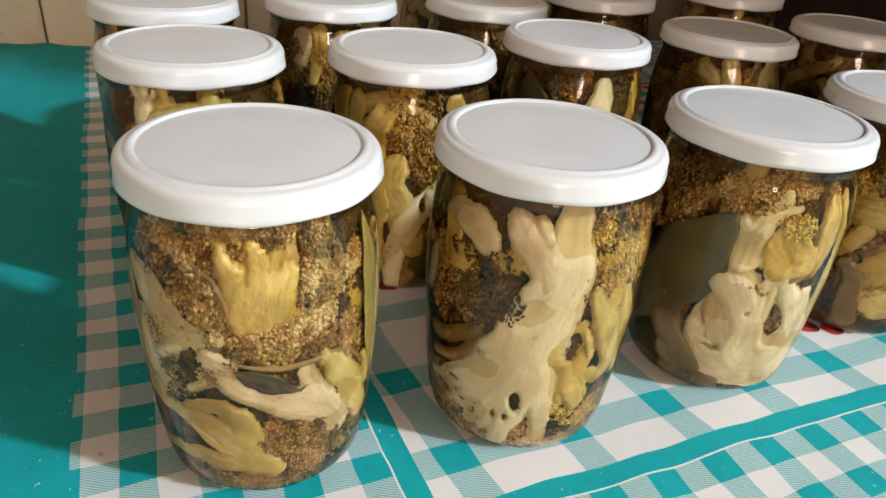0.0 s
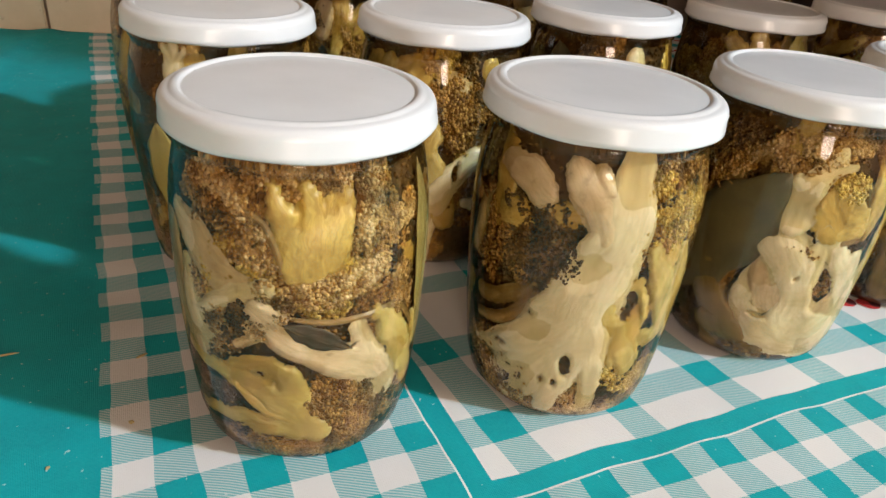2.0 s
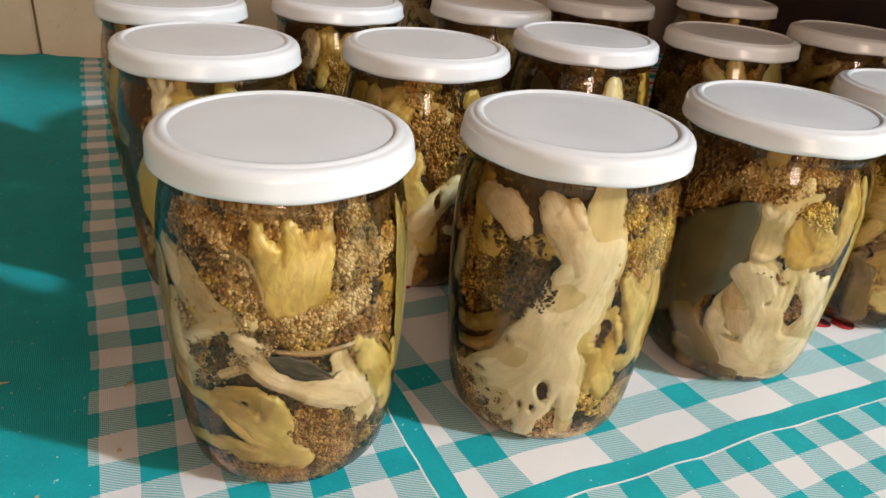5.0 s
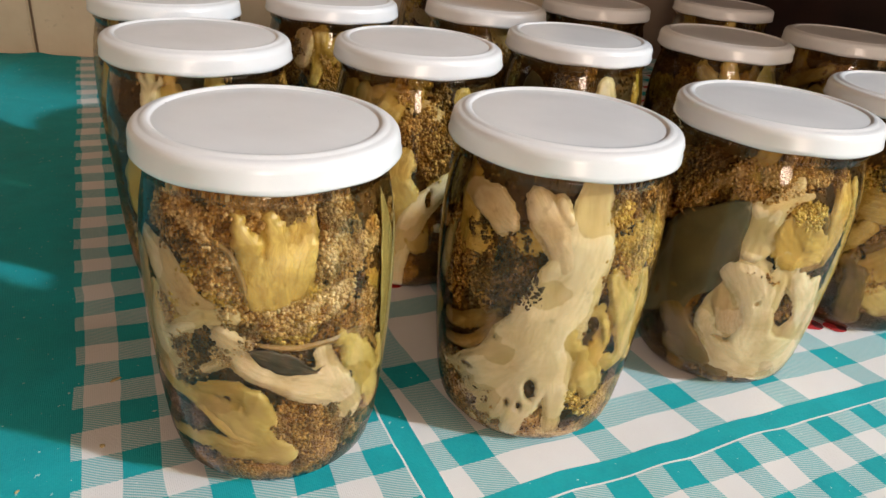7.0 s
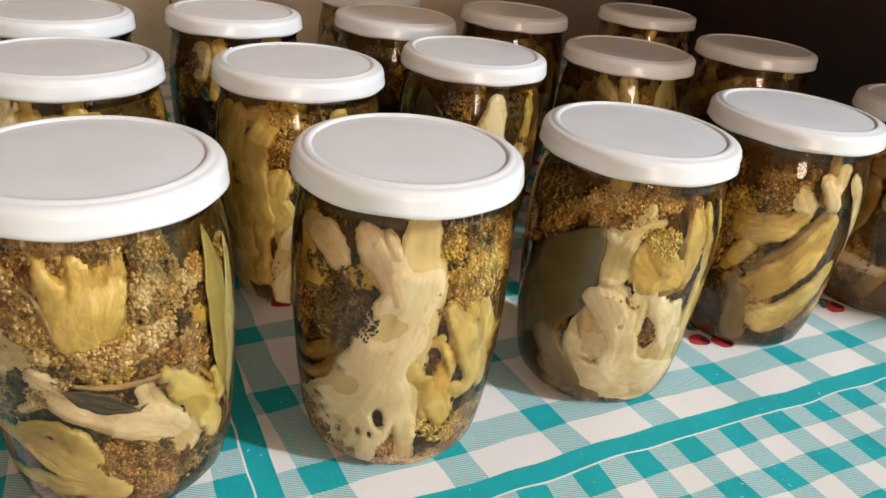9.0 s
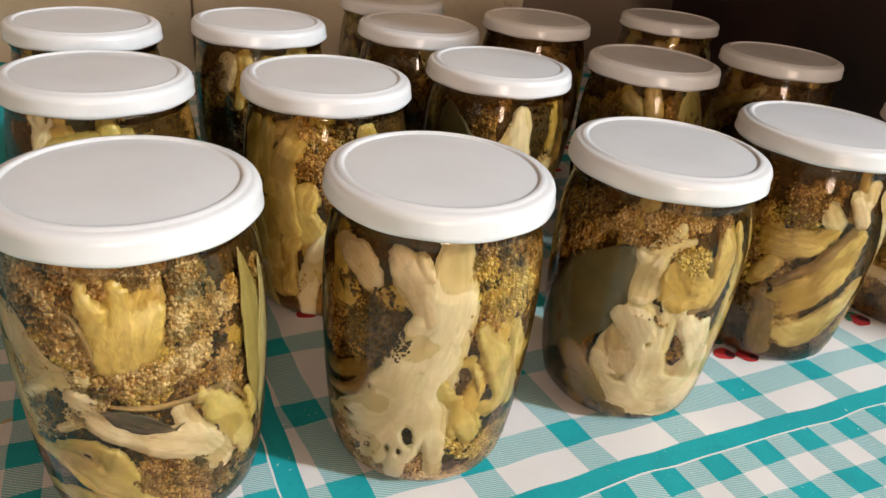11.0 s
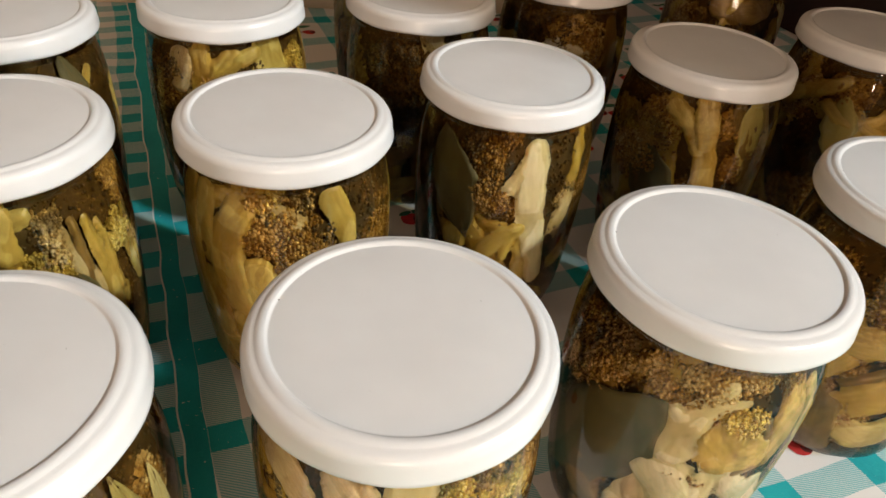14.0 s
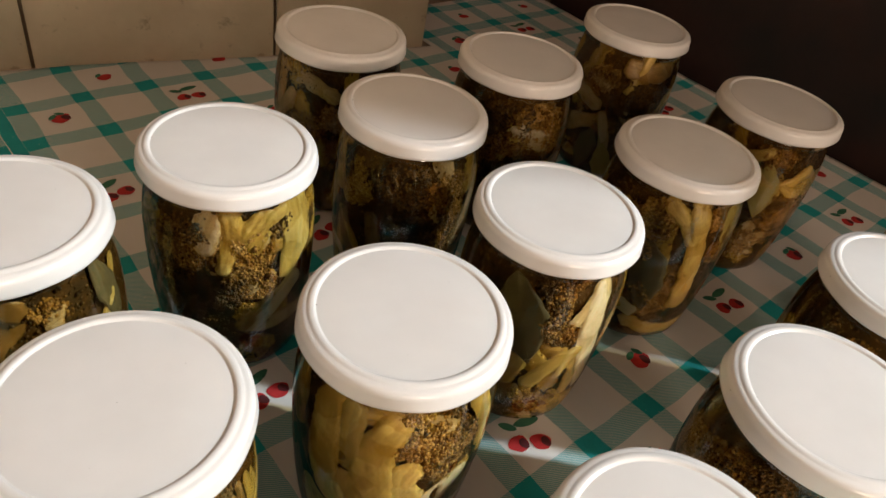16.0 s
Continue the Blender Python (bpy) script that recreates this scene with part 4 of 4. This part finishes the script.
PACKED["B1"] = [
    G("tan", ((36, 102, 8.7), (37, 86, 9.2)), ((18, 92, 10.6), (30, 71, 11.5), (7, 91, 8.8))),
    G("brn", ((-8, 92, 12.5), (2, 100, 6.9))),
    G("yel", ((13, 82, 7.3), (31, 60, 8.0))),
    C("twg", ((45, 99, 2.9), (46, 78, 3.5), (47, 57, 3.3))),
    C("yel", ((50, 97, 3.3), (55, 66, 4.9), (58, 30, 6.4)), ((56, 94, 2.2), (60, 60, 3.0))),
    C("grn", ((29, 106, 4.8), (10, 105, 6.4), (-8, 101, 6.6))),
    C("grn", ((49, 40, 6.1), (41, 41, 7.7), (28, 56, 6.0)))]
LABELS = {
    "A1": "glass jar of pickled broccoli with a yellow stump and bay leaf", "A2": "glass jar of pickled broccoli with a big cream cut stalk",
    "A3": "glass jar of pickled broccoli with a dark bay leaf", "A4": "glass jar of pickled broccoli with slanting yellow stalks",
    "A5": "glass jar of pickled broccoli in shade on the cloth", "B1": "glass jar of brown pickled florets and yellow stalks",
    "B2": "glass jar of pickled broccoli packed with upright yellow stalks", "B3": "glass jar of pickled broccoli with a grey leaf and pale stalk",
    "B4": "shaded glass jar of pickled broccoli with a long yellow stalk", "B5": "shaded glass jar of pickled broccoli with curled yellow stalks",
    "C1": "glass jar of pickled broccoli standing near the tiled wall", "C2": "glass jar of pickled broccoli with yellow stalks above brown florets",
    "C3": "shaded glass jar of dark green pickled florets", "C4": "shaded glass jar of dark pickled florets and one stalk",
    "C5": "shaded glass jar of dark pickles with a brown slice on top", "D1": "shaded glass jar of pickled broccoli near the tiled wall",
}
PART_LABELS = {"yel": "soft yellow stalk", "crm": "cream white cut stalk", "pal": "pale tan stalk", "grn": "yellow-green stalk", "olv": "dull olive stalk", "twg": "thin brown stalk", "pur": "purplish brown stalk"}
HEAD_LABELS = {"tan": "tan granular floret", "gld": "pale golden granular floret", "brn": "brown granular floret", "drk": "dark brown granular floret", "yel": "yellow granular floret"}


def pickle_jar(key, seed):
    rng = random.Random(seed)
    jar = tagged(new("pickle_jar"), LABELS[key], "jar", "jars of pickled broccoli")
    jar.location = (*SPOTS[key], 0.0)
    part("glass", JAR_GLASS, jar, "clear glass body").visible_shadow = False
    part("lid", LID, jar, "white lacquered twist-off lid")
    part("brine", JAR_BRINE, jar, "clear yellowish brine")
    fine = key in ("A1", "A2", "A3", "A4")
    grain = 0.70 if fine else 0.85
    items = list(PACKED.get(key, []))
    if key in PACKED:
        items += at_random(rng, 66, 198, 7)
    else:
        items += at_random(rng, -132, 132, 26)
    if key in ("B1", "B4", "B5", "C3", "C4", "C5"):
        items += at_random(rng, -60, 60, 8)
    # dark buds put the shade between the pieces into the core's colour
    part("packed_florets", core(rng, "drk"), jar, "packed florets coloured dark for the shade in the gaps")
    behind = at_random(rng, -64, 64, 17)
    for what, kind, data in behind:
        if what == "S":
            part("stalk", stalk(rng, data, kind, 2.2), jar, PART_LABELS[kind])
        elif what == "C":
            part("stalk", flesh(rng, data[0], kind, 2.2, data[1], 1.2), jar, PART_LABELS[kind])
        elif what == "F":
            part("floret", floret_head(rng, *data, kind, 0.8, 1.8), jar, HEAD_LABELS[kind])
    for j, (what, kind, data) in enumerate(items):
        if what == "F":
            part("floret", floret_head(rng, *data, kind, grain), jar, HEAD_LABELS[kind])
        elif what == "G":
            part("floret", bud_mass(rng, data, kind, grain, max(0.0, 0.8 - 0.08 * j)), jar, HEAD_LABELS[kind])
        elif what == "C":
            part("stalk", flesh(rng, data[0], kind, max(0.0, 0.9 - 0.05 * j), data[1], 0.7 if fine else 0.9, 1.1 if fine else 1.38), jar, PART_LABELS[kind])
        elif what == "S":
            part("stalk", stalk(rng, data, kind, 0.15 * (j % 4)), jar, PART_LABELS[kind])
        else:
            blade = part("bay_leaf", leaf(rng, data[:2], data[2], kind, max(0.2, 0.9 - 0.05 * j)), jar, "soaked bay leaf")
            (u0, z0), (u1, z1) = data[:2]
            mid = ((u0 + u1) / 2 + 0.4, (z0 + z1) / 2)
            rib = part("midrib", stalk(rng, ((u0, z0, 0.9), (*mid, 1.1), (u1, z1, 0.6)), "twg", max(0.2, 0.9 - 0.05 * j) - 0.6), blade, "pale brown midrib")
    return jar


for seed, key in enumerate(SPOTS):
    pickle_jar(key, 11 + seed)


# ---- crumbs on the cloth ----
def crumb(a, b, length, width, turn, seed):
    bm = bmesh.new()
    bmesh.ops.create_icosphere(bm, subdivisions=2, radius=1)
    for v in bm.verts:
        v.co *= 1 + 0.3 * noise.noise(v.co * 1.7 + Vector((seed, 0, 0)))
        v.co = Vector((v.co.x * length / 2, v.co.y * width / 2, v.co.z * width / 3))
    me = bpy.data.meshes.new("crumb")
    bm.to_mesh(me)
    bm.free()
    me.materials.append(CRUMB)
    ob = tagged(new("crumb", me), "dry straw-coloured crumb lying on the teal cloth", "crumb", "crumbs on the cloth")
    x, y = on_table(a, b)
    ob.matrix_world = Matrix.Translation((x, y, cloth_z(a, b) + width / 3)) @ Matrix.Rotation(turn, 4, "Z")


crumb(-0.148, 0.136, 0.0085, 0.0012, 0.45, 1)
crumb(-0.098, 0.120, 0.0050, 0.0014, 0.9, 2)
crumb(-0.104, 0.080, 0.0022, 0.0016, 0.2, 3)
crumb(-0.131, 0.066, 0.0018, 0.0012, 1.2, 4)

# ---- wall tiles ----
TILE_W, TILE_H, FIRST_TILE = 0.2100, 0.20, -0.224
tile_me = box("tile", (0.0015, -0.005, 0.0015), (TILE_W - 0.0015, 0.0, TILE_H - 0.0015), TILE, 0.0015)
for row in range(-1, 4):
    for col in range(-6, 2):
        t = new("tile", tile_me)
        t.parent = wall
        t.location = (FIRST_TILE + col * TILE_W, 0.004, row * TILE_H - 0.06)
end_me = box("tile", (0.0015, -0.005, 0.0015), (WALL_END - FIRST_TILE - 2 * TILE_W - 0.0015, 0.0, TILE_H - 0.0015), TILE, 0.0015)
for row in range(-1, 4):
    t = new("tile", end_me)
    t.parent = wall
    t.location = (FIRST_TILE + 2 * TILE_W, 0.004, row * TILE_H - 0.06)
